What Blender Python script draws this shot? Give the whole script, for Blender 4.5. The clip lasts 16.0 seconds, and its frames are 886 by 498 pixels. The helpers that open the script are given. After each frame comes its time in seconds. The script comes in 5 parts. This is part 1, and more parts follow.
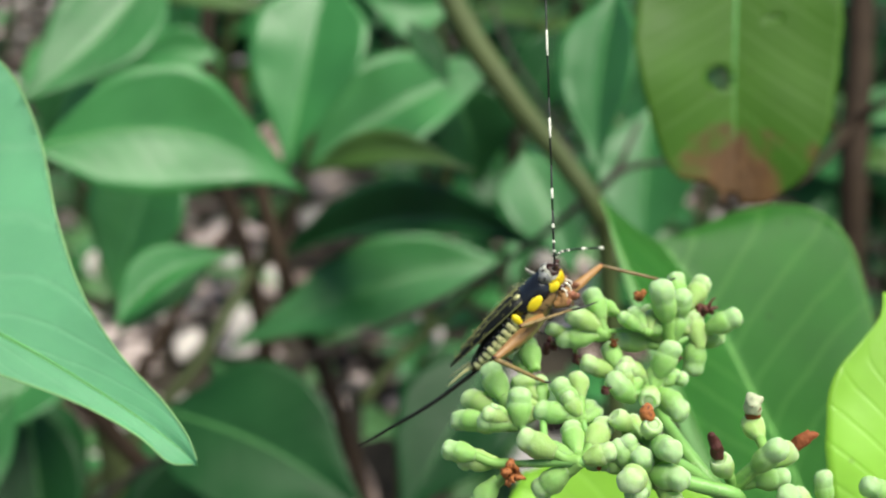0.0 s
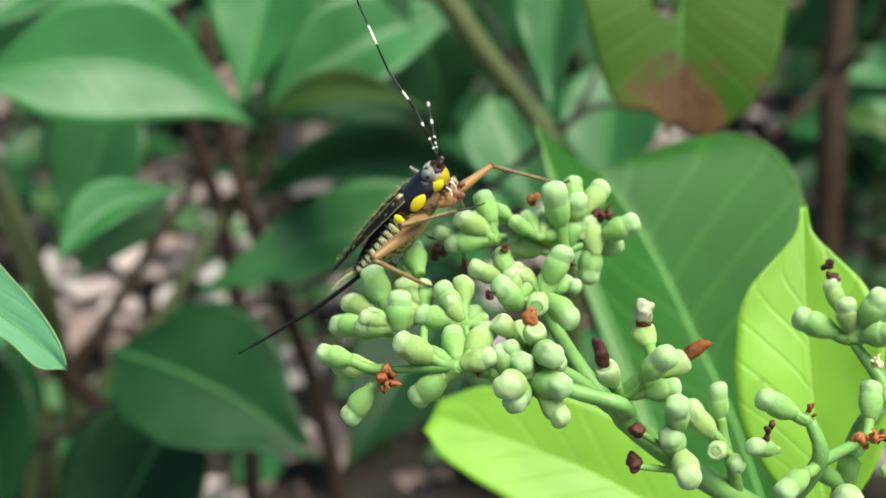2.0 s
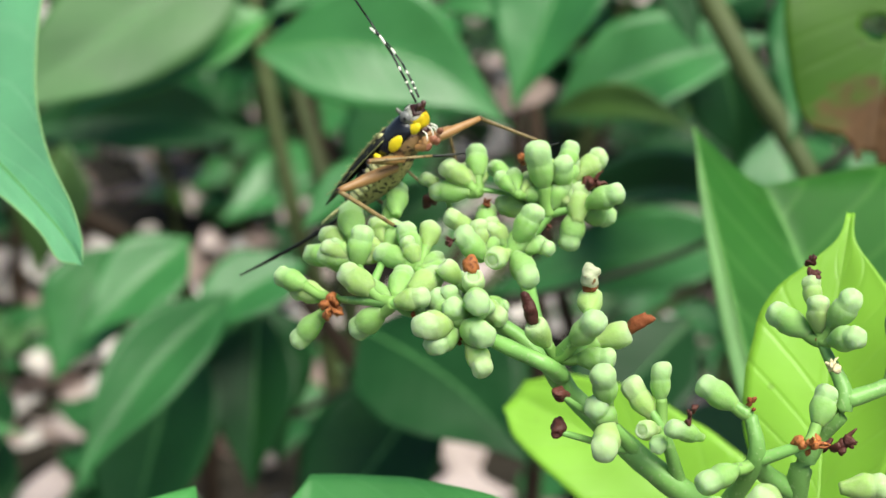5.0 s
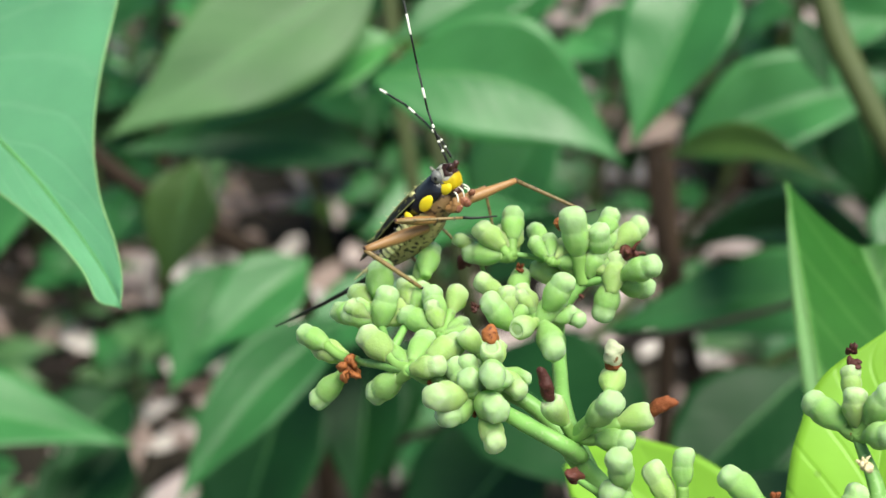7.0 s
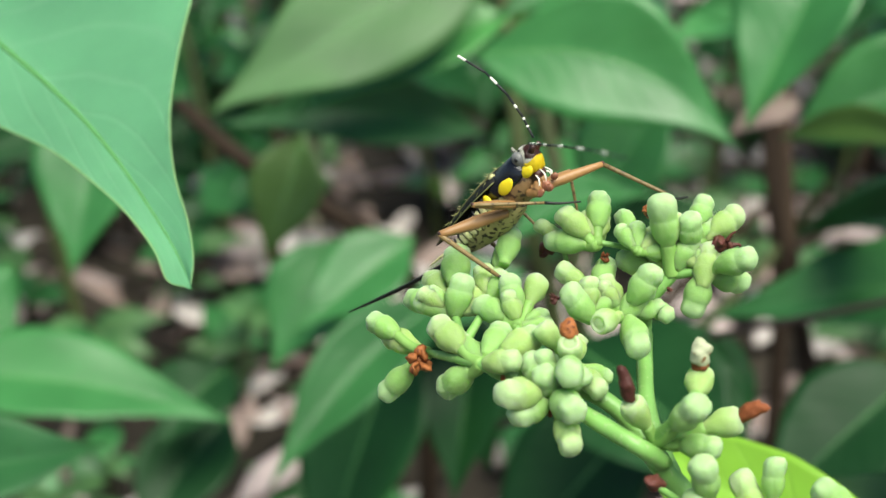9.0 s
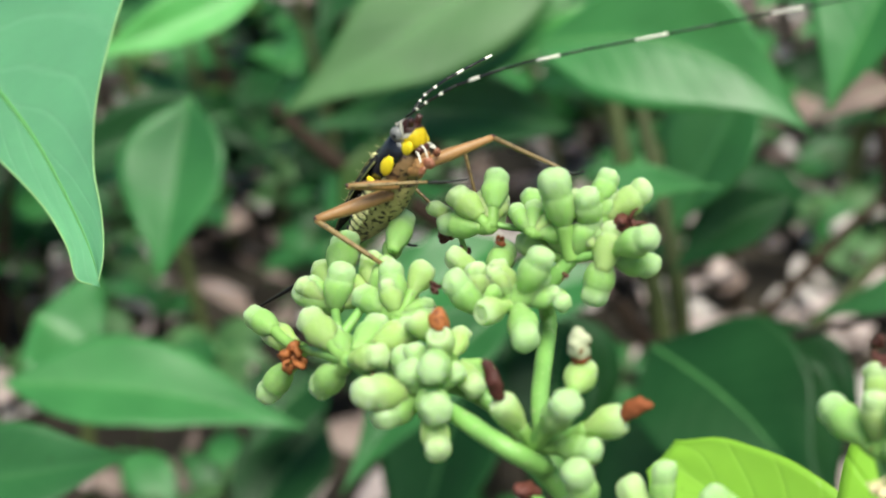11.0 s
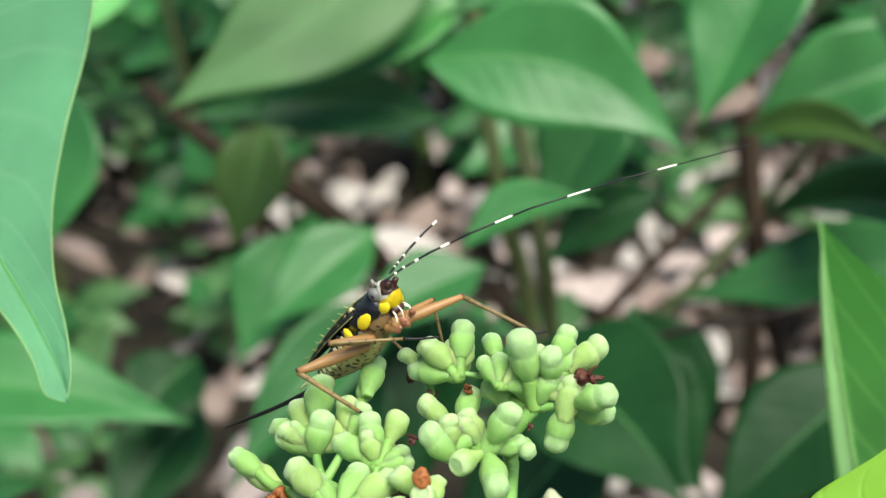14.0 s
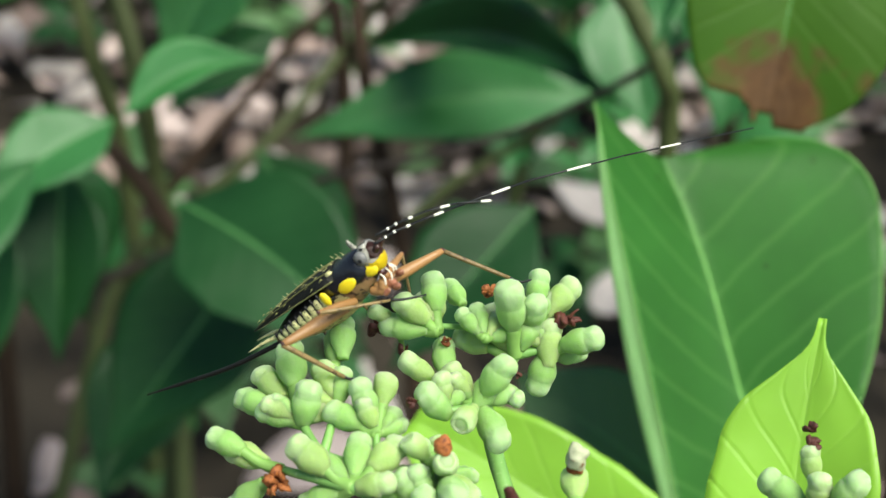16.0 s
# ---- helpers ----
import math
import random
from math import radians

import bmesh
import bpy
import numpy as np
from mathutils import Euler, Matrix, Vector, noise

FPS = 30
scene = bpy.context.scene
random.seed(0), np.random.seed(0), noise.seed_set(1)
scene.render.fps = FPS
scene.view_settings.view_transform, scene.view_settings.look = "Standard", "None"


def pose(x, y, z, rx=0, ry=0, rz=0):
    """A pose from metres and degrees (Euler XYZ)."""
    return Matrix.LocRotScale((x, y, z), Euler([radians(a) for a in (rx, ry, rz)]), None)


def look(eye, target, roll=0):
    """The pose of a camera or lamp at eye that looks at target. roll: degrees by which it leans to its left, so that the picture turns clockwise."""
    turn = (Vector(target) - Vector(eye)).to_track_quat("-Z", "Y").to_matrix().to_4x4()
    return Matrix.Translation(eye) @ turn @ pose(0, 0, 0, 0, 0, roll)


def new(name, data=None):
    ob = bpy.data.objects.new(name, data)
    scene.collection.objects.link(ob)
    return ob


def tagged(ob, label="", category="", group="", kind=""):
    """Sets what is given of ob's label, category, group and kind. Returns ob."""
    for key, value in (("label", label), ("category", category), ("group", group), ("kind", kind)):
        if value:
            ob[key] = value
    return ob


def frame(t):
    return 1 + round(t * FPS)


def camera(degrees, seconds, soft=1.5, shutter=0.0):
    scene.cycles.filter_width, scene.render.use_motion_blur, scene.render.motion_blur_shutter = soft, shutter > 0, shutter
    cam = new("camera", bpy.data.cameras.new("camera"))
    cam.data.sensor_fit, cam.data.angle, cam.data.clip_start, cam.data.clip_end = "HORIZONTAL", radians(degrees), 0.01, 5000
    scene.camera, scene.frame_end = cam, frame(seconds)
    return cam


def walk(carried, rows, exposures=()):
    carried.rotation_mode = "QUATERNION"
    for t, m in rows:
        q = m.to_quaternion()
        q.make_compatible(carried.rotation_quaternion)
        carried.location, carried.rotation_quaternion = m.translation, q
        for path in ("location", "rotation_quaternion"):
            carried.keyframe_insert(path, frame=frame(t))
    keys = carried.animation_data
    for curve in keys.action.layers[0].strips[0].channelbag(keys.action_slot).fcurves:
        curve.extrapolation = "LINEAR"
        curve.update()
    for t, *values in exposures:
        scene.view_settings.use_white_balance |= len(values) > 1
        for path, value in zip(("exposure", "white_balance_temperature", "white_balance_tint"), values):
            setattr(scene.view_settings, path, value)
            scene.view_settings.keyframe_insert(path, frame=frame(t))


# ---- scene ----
cam = camera(32, 16.0)
cam.data.dof.use_dof = True
cam.data.dof.focus_distance = 0.185
cam.data.dof.aperture_fstop = 25
walk(cam, [
    (0, look((-0.07475, -0.17734, 0.52718), (-0.01592, 0.00004, 0.45593), -1.994)),
    (0.5, look((-0.06920, -0.17490, 0.53278), (-0.00826, 0.00171, 0.46138), -1.485)),
    (1, look((-0.06358, -0.17905, 0.53010), (-0.00181, -0.00300, 0.45806), -1.584)),
    (1.5, look((-0.06296, -0.17763, 0.52117), (-0.00218, -0.00194, 0.44742), -1.477)),
    (2, look((-0.05774, -0.17657, 0.51438), (-0.00006, -0.00034, 0.43944), -1.270)),
    (2.5, look((-0.05166, -0.17873, 0.51699), (0.00047, -0.00061, 0.44246), -0.761)),
    (3, look((-0.04428, -0.18614, 0.51066), (-0.00022, -0.00526, 0.43759), -0.175)),
    (3.2, look((-0.03833, -0.19143, 0.50810), (0.00258, -0.00969, 0.43533), -0.064)),
    (5.3, look((0.00650, -0.19306, 0.49937), (0.00639, -0.00511, 0.43100), 0.868)),
    (5.5, look((0.01073, -0.19310, 0.49726), (0.00787, -0.00510, 0.42908), 1.146)),
    (6, look((0.00869, -0.18924, 0.50250), (-0.00129, -0.00132, 0.43477), 1.336)),
    (6.5, look((0.00496, -0.18527, 0.50536), (-0.00948, 0.00246, 0.43793), 1.186)),
    (7, look((0.01523, -0.18429, 0.50622), (-0.00101, 0.00334, 0.43889), 1.035)),
    (7.5, look((0.01456, -0.18552, 0.50586), (-0.00376, 0.00191, 0.43854), 0.755)),
    (8, look((0.01786, -0.18428, 0.50751), (-0.00268, 0.00293, 0.44021), 0.810)),
    (8.5, look((0.01666, -0.17924, 0.51014), (-0.00879, 0.00679, 0.44126), 0.785)),
    (9, look((0.01870, -0.17258, 0.50337), (-0.01241, 0.01205, 0.43306), 0.687)),
    (9.5, look((0.03112, -0.16541, 0.49914), (-0.00567, 0.01770, 0.42760), 0.397)),
    (9.7, look((0.03398, -0.16229, 0.49387), (-0.00626, 0.02034, 0.42296), -0.368)),
    (11.8, look((0.05329, -0.14870, 0.49771), (-0.00337, 0.02986, 0.42767), -1.742)),
    (12, look((0.05484, -0.14781, 0.49989), (-0.00169, 0.03044, 0.42896), -1.048)),
    (12.5, look((0.05728, -0.14485, 0.50495), (0.00185, 0.03386, 0.43433), -1.386)),
    (13, look((0.04960, -0.14704, 0.51612), (-0.00033, 0.03301, 0.44479), -1.486)),
    (13.5, look((0.04240, -0.15660, 0.51804), (-0.00044, 0.02385, 0.44319), -0.778)),
    (14, look((0.03383, -0.15780, 0.52440), (0.00242, 0.02339, 0.44578), -0.543)),
    (14.5, look((0.02475, -0.15933, 0.52030), (0.00822, 0.02169, 0.43689), -0.093)),
    (15, look((0.01111, -0.15610, 0.52843), (0.01063, 0.02338, 0.44017), 0.788)),
    (15.5, look((-0.00127, -0.15321, 0.53090), (0.01514, 0.02362, 0.43891), 2.534)),
    (16, look((-0.02308, -0.14584, 0.53638), (0.01242, 0.02393, 0.43680), 5.308)),
], exposures=((0, 1.02, 6600, 3), (16, 1.02, 6600, 3)))
HEAD = Vector((0, 0, 0.45))
BASE = (0.054, -0.017, 0.375)

# world: soft shade under a bright sky
world = bpy.data.worlds.new("world")
scene.world = world
world.use_nodes = True
wn = world.node_tree.nodes
sky = wn.new("ShaderNodeTexSky")
sky.sky_type, sky.sun_disc = "NISHITA", False
sky.sun_elevation, sky.sun_rotation = radians(62), radians(150)
world.node_tree.links.new(sky.outputs[0], wn["Background"].inputs[0])
wn["Background"].inputs[1].default_value = 0.078
sun = new("sun", bpy.data.lights.new("sun", "SUN"))
sun.data.energy, sun.data.angle, sun.data.color = 3.7, radians(40), (1.0, 0.96, 0.86)
sun.matrix_world = look((0.6, -1.0, 2.4), (0, 0, 0.3))


# ---- materials ----
def mat(name, color, rough=0.5, spec=0.4, metal=0.0, var=0.15, scale=400.0, bump=0.2, grain=2500.0, stain=None, translucent=0.0, cap=None, stain_at=0.58):
    """A procedural surface: base colour varied at two scales, fine relief, optional stains and light through it."""
    m = bpy.data.materials.new(name)
    m.use_nodes = True
    nt = m.node_tree
    n, ln = nt.nodes, nt.links.new
    b = n["Principled BSDF"]
    tc = n.new("ShaderNodeTexCoord")
    big, fine = n.new("ShaderNodeTexNoise"), n.new("ShaderNodeTexNoise")
    for tex, s, d in ((big, scale, 3.0), (fine, grain, 2.0)):
        tex.inputs["Scale"].default_value, tex.inputs["Detail"].default_value = s, d
        ln(tc.outputs["Object"], tex.inputs["Vector"])
    mix = n.new("ShaderNodeMix")
    mix.data_type = "RGBA"
    mix.inputs[6].default_value = (*[c * (1 - var) for c in color], 1)
    mix.inputs[7].default_value = (*[min(1, c * (1 + var)) for c in color], 1)
    ln(big.outputs["Fac"], mix.inputs[0])
    out = mix.outputs[2]
    info = n.new("ShaderNodeObjectInfo")
    hsv = n.new("ShaderNodeHueSaturation")
    rng = n.new("ShaderNodeMapRange")
    rng.inputs["To Min"].default_value, rng.inputs["To Max"].default_value = 1 - var * 0.7, 1 + var * 0.7
    ln(info.outputs["Random"], rng.inputs["Value"])
    ln(rng.outputs[0], hsv.inputs["Value"])
    ln(out, hsv.inputs["Color"])
    out = hsv.outputs[0]
    # blend to a paler outer end, which paints in a highlight on top
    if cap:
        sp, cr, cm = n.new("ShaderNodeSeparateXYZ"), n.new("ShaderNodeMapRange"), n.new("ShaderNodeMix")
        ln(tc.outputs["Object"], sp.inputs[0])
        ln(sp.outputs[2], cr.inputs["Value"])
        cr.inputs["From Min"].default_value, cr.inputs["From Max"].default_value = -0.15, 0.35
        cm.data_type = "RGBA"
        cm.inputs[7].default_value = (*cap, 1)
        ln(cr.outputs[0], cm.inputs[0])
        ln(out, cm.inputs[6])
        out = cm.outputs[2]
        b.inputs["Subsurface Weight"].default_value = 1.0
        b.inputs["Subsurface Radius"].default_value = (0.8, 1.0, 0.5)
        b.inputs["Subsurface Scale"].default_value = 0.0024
    if stain:
        st = n.new("ShaderNodeMix")
        st.data_type = "RGBA"
        st.inputs[7].default_value = (*stain, 1)
        ramp = n.new("ShaderNodeMapRange")
        ramp.inputs["From Min"].default_value, ramp.inputs["From Max"].default_value = stain_at, stain_at + 0.08
        ln(fine.outputs["Fac"], ramp.inputs["Value"])
        ln(ramp.outputs[0], st.inputs[0])
        ln(out, st.inputs[6])
        out = st.outputs[2]
    ln(out, b.inputs["Base Color"])
    b.inputs["Roughness"].default_value = rough
    b.inputs["Specular IOR Level"].default_value = spec
    b.inputs["Metallic"].default_value = metal
    bp = n.new("ShaderNodeBump")
    bp.inputs["Strength"].default_value, bp.inputs["Distance"].default_value = bump, 0.0003
    ln(fine.outputs["Fac"], bp.inputs["Height"])
    ln(bp.outputs[0], b.inputs["Normal"])
    if translucent:
        tr, mx = n.new("ShaderNodeBsdfTranslucent"), n.new("ShaderNodeMixShader")
        mx.inputs[0].default_value = translucent
        ln(out, tr.inputs["Color"])
        ln(b.outputs[0], mx.inputs[1])
        ln(tr.outputs[0], mx.inputs[2])
        ln(mx.outputs[0], n["Material Output"].inputs["Surface"])
    return m


def leaf_mat(name, color, vein, rough=0.38, translucent=0.3, tip=None, veins=11.0, spec=0.5, spots=(0.03, 0.02, 0.01), show=0.13):
    """A leaf: paler side veins that sweep to the margin, blotches, small dark flecks, gloss and light through the blade."""
    m = bpy.data.materials.new(name)
    m.use_nodes = True
    nt = m.node_tree
    n, ln = nt.nodes, nt.links.new
    b = n["Principled BSDF"]

    def math_node(op, a, c=None, clamp=False):
        k = n.new("ShaderNodeMath")
        k.operation, k.use_clamp = op, clamp
        for slot, val in ((0, a), (1, c)):
            if val is None:
                continue
            if isinstance(val, (int, float)):
                k.inputs[slot].default_value = val
            else:
                ln(val, k.inputs[slot])
        return k.outputs[0]

    def blend(fac, a, col):
        k = n.new("ShaderNodeMix")
        k.data_type = "RGBA"
        ln(fac, k.inputs[0])
        ln(a, k.inputs[6])
        k.inputs[7].default_value = (*col, 1)
        return k.outputs[2]

    uv, sep, tc = n.new("ShaderNodeUVMap"), n.new("ShaderNodeSeparateXYZ"), n.new("ShaderNodeTexCoord")
    ln(uv.outputs[0], sep.inputs[0])
    u, v = sep.outputs[0], sep.outputs[1]
    av = math_node("ABSOLUTE", math_node("SUBTRACT", v, 0.5))
    wob = n.new("ShaderNodeTexNoise")
    wob.inputs["Scale"].default_value = 60.0
    ln(tc.outputs["Object"], wob.inputs["Vector"])
    sweep = math_node("SUBTRACT", math_node("MULTIPLY", u, veins), math_node("MULTIPLY", math_node("POWER", av, 0.8), veins * 0.42))
    sweep = math_node("ADD", sweep, math_node("MULTIPLY", wob.outputs["Fac"], 0.5))
    saw = math_node("ABSOLUTE", math_node("SUBTRACT", math_node("FRACT", sweep), 0.5))
    line = math_node("SUBTRACT", 1.0, math_node("MULTIPLY", saw, 9.0), True)
    rib = math_node("SUBTRACT", 1.0, math_node("MULTIPLY", av, 34.0), True)
    big, fine = n.new("ShaderNodeTexNoise"), n.new("ShaderNodeTexNoise")
    for tex, s, d in ((big, 45.0, 4.0), (fine, 420.0, 3.0)):
        tex.inputs["Scale"].default_value, tex.inputs["Detail"].default_value = s, d
        ln(tc.outputs["Object"], tex.inputs["Vector"])
    base = n.new("ShaderNodeMix")
    base.data_type = "RGBA"
    base.inputs[6].default_value = (*[c * 0.66 for c in color], 1)
    base.inputs[7].default_value = (*[min(1, c * 1.36) for c in color], 1)
    ln(big.outputs["Fac"], base.inputs[0])
    info, hsv, rng = n.new("ShaderNodeObjectInfo"), n.new("ShaderNodeHueSaturation"), n.new("ShaderNodeMapRange")
    rng.inputs["To Min"].default_value, rng.inputs["To Max"].default_value = 0.85, 1.15
    ln(info.outputs["Random"], rng.inputs["Value"])
    ln(rng.outputs[0], hsv.inputs["Value"])
    ln(base.outputs[2], hsv.inputs["Color"])
    out = hsv.outputs[0]
    out = blend(math_node("MULTIPLY", line, show), out, vein)
    out = blend(math_node("MULTIPLY", rib, 0.3), out, vein)
    fleck = n.new("ShaderNodeTexVoronoi")
    fleck.inputs["Scale"].default_value = 95.0
    ln(tc.outputs["Object"], fleck.inputs["Vector"])
    out = blend(math_node("MULTIPLY", math_node("SUBTRACT", 1.0, math_node("MULTIPLY", fleck.outputs["Distance"], 13.0), True), 0.7), out, spots)
    if tip:
        edge = math_node("ADD", u, math_node("MULTIPLY", math_node("SUBTRACT", big.outputs["Fac"], 0.5), 1.1))
        dry = math_node("MULTIPLY", math_node("SUBTRACT", edge, 0.82), 9.0, True)
        out = blend(dry, out, tip)
        out = blend(math_node("MULTIPLY", dry, math_node("MULTIPLY", math_node("SUBTRACT", big.outputs["Fac"], 0.5), 6.0, True)), out, (0.028, 0.012, 0.006))
        out = blend(math_node("MULTIPLY", math_node("MULTIPLY", dry, fine.outputs["Fac"]), 0.45), out, (0.2, 0.105, 0.04))
    ln(out, b.inputs["Base Color"])
    ro = n.new("ShaderNodeMapRange")
    ro.inputs["To Min"].default_value, ro.inputs["To Max"].default_value = rough - 0.1, rough + 0.12
    ln(big.outputs["Fac"], ro.inputs["Value"])
    ln(ro.outputs[0], b.inputs["Roughness"])
    b.inputs["Specular IOR Level"].default_value = spec
    bp = n.new("ShaderNodeBump")
    bp.inputs["Strength"].default_value, bp.inputs["Distance"].default_value = 0.22, 0.0008
    h = math_node("SUBTRACT", math_node("MULTIPLY", fine.outputs["Fac"], 0.25), math_node("ADD", math_node("MULTIPLY", line, 0.5), rib))
    ln(h, bp.inputs["Height"])
    ln(bp.outputs[0], b.inputs["Normal"])
    tr, mx = n.new("ShaderNodeBsdfTranslucent"), n.new("ShaderNodeMixShader")
    mx.inputs[0].default_value = translucent
    ln(out, tr.inputs["Color"])
    ln(b.outputs[0], mx.inputs[1])
    ln(tr.outputs[0], mx.inputs[2])
    ln(mx.outputs[0], n["Material Output"].inputs["Surface"])
    return m


leaf_mid = leaf_mat("leaf_mid", (0.04, 0.172, 0.044), (0.11, 0.29, 0.10))
# leaf_mid darkened: the deep shade between the leaves is put into the colour
leaf_shaded = leaf_mat("leaf_shaded", (0.011, 0.058, 0.014), (0.035, 0.11, 0.035), 0.42, spec=0.25)
leaf_olive = leaf_mat("leaf_olive", (0.05, 0.11, 0.018), (0.09, 0.17, 0.04), 0.45)
leaf_dull = leaf_mat("leaf_dull", (0.062, 0.148, 0.046), (0.10, 0.2, 0.07), 0.5)
leaf_light = leaf_mat("leaf_light", (0.085, 0.32, 0.075), (0.18, 0.42, 0.15))
leaf_near = leaf_mat("leaf_near", (0.07, 0.26, 0.045), (0.2, 0.46, 0.12), 0.4, 0.4, veins=8.0, spec=0.35, show=0.32)
# base colour lifted to a pale mint that stands in for reflected sky
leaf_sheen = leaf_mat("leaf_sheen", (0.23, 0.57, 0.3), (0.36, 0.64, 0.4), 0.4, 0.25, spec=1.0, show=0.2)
leaf_young = leaf_mat("leaf_young", (0.25, 0.49, 0.045), (0.32, 0.56, 0.09), 0.4, 0.4, veins=8.0)
leaf_pale = leaf_mat("leaf_pale", (0.28, 0.5, 0.2), (0.3, 0.52, 0.22), 0.5, 0.3)
# leaf_mid darkened less, half-shade painted into the colour
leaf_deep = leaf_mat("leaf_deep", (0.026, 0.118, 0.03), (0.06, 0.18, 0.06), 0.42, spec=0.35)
leaf_brown = leaf_mat("leaf_brown", (0.036, 0.098, 0.005), (0.08, 0.17, 0.02), 0.5, 0.2, spec=0.2, tip=(0.078, 0.038, 0.013))
rib_green = mat("rib_green", (0.07, 0.21, 0.055), 0.45, 0.4, var=0.2, scale=200, grain=900)
rib_near = mat("rib_near", (0.17, 0.40, 0.09), 0.45, 0.4, var=0.2, scale=200, grain=900)
rib_young = mat("rib_young", (0.34, 0.6, 0.11), 0.45, 0.4, var=0.15, scale=200, grain=900)
# cap: pale petal end, with the bright tops of the buds painted in
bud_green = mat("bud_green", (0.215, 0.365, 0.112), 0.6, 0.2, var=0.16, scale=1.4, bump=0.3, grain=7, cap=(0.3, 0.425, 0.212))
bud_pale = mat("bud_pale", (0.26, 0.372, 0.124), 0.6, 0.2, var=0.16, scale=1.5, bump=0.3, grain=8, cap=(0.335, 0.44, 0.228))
stalk_green = mat("stalk_green", (0.18, 0.37, 0.09), 0.42, 0.4, var=0.22, scale=300, grain=1500, translucent=0.08, stain=(0.25, 0.4, 0.14), stain_at=0.6)
bud_stalk = mat("bud_stalk", (0.21, 0.38, 0.09), 0.5, 0.35, var=0.18, scale=500, grain=2200, translucent=0.15)
bark_green = mat("bark_green", (0.05, 0.065, 0.02), 0.6, 0.3, var=0.35, scale=90, grain=500, bump=0.5)
bark_brown = mat("bark_brown", (0.03, 0.019, 0.012), 0.75, 0.15, var=0.4, scale=80, grain=500, bump=0.6)
twig_dark = mat("twig_dark", (0.03, 0.022, 0.018), 0.7, 0.3, var=0.4, scale=150, grain=900, bump=0.5)
orange_brown = mat("orange_brown", (0.30, 0.10, 0.028), 0.6, 0.3, var=0.4, scale=900, grain=2500, bump=0.5, stain=(0.14, 0.04, 0.015))
rust = mat("rust", (0.17, 0.05, 0.018), 0.7, 0.2, var=0.45, scale=900, grain=3000, bump=0.6)
maroon = mat("maroon", (0.075, 0.022, 0.016), 0.55, 0.3, var=0.45, scale=900, grain=3000, bump=0.6)
husk_pale = mat("husk_pale", (0.36, 0.38, 0.24), 0.6, 0.3, var=0.2, scale=600, grain=1100, bump=0.5, stain=(0.16, 0.08, 0.03), stain_at=0.6)
joint_red = mat("joint_red", (0.26, 0.095, 0.05), 0.5, 0.4, var=0.4, scale=900, grain=2200, bump=0.5, stain=(0.4, 0.25, 0.15), stain_at=0.6)
cut_pale = mat("cut_pale", (0.55, 0.46, 0.27), 0.6, 0.3, var=0.25, scale=900, grain=3000, bump=0.4)
shell_black = mat("shell_black", (0.009, 0.009, 0.009), 0.42, 0.35, var=0.5, scale=900, grain=3500, bump=0.25)
shell_brown = mat("shell_brown", (0.045, 0.014, 0.01), 0.4, 0.5, var=0.5, scale=900, grain=3500, bump=0.3)
shell_grey = mat("shell_grey", (0.27, 0.26, 0.21), 0.35, 0.5, var=0.4, scale=1200, grain=3500, bump=0.3, stain=(0.02, 0.018, 0.016))
shell_marble = mat("shell_marble", (0.68, 0.66, 0.58), 0.4, 0.5, var=0.35, scale=1100, grain=2600, bump=0.3, stain=(0.02, 0.018, 0.015), stain_at=0.55)
shell_yellow = mat("shell_yellow", (0.78, 0.60, 0.018), 0.4, 0.45, var=0.12, scale=900, grain=3500)
shell_cream = mat("shell_cream", (0.64, 0.60, 0.28), 0.5, 0.4, var=0.25, scale=1200, grain=4000, stain=(0.03, 0.025, 0.015))
shell_white = mat("shell_white", (0.75, 0.72, 0.62), 0.45, 0.4, var=0.12, scale=1200, grain=4000)
# black tinted blue: the bluish sheen is mixed into the base colour
shell_blue_sheen = mat("shell_blue_sheen", (0.007, 0.008, 0.012), 0.26, 0.4, var=0.5, scale=900, grain=3500, bump=0.15)
wing_black = mat("wing_black", (0.006, 0.006, 0.005), 0.5, 0.2, var=0.6, scale=1500, grain=3500, bump=0.4)
vein_olive = mat("vein_olive", (0.2, 0.2, 0.075), 0.5, 0.3, var=0.3, scale=1500, grain=3500)
thorax_tan = mat("thorax_tan", (0.19, 0.115, 0.05), 0.45, 0.4, var=0.45, scale=600, grain=1300, bump=0.5, stain=(0.04, 0.02, 0.012), stain_at=0.5)
shin_olive = mat("shin_olive", (0.17, 0.115, 0.045), 0.45, 0.4, var=0.3, scale=600, grain=2500, bump=0.3, stain=(0.05, 0.03, 0.015))
belly = mat("belly", (0.42, 0.35, 0.14), 0.5, 0.4, var=0.35, scale=700, grain=1700, bump=0.4, stain=(0.035, 0.022, 0.012), stain_at=0.52)
leg_tan = mat("leg_tan", (0.3, 0.155, 0.055), 0.45, 0.45, var=0.25, scale=500, grain=3000, bump=0.2)
eye_grey = mat("eye_grey", (0.13, 0.13, 0.125), 0.38, 0.4, var=0.25, scale=1500, grain=5000)
# soil colour lowered so that gaps between the plants look shadowed
soil = mat("soil", (0.028, 0.023, 0.017), 0.9, 0.2, var=0.5, scale=9, grain=60, bump=1.0)
dead_pink = leaf_mat("dead_pink", (0.44, 0.35, 0.33), (0.5, 0.42, 0.38), 0.55, 0.1, veins=9.0)
dead_brown = leaf_mat("dead_brown", (0.25, 0.18, 0.155), (0.26, 0.2, 0.16), 0.6, 0.1, veins=9.0)
dead_grey = leaf_mat("dead_grey", (0.46, 0.41, 0.385), (0.6, 0.54, 0.48), 0.5, 0.1, veins=9.0)


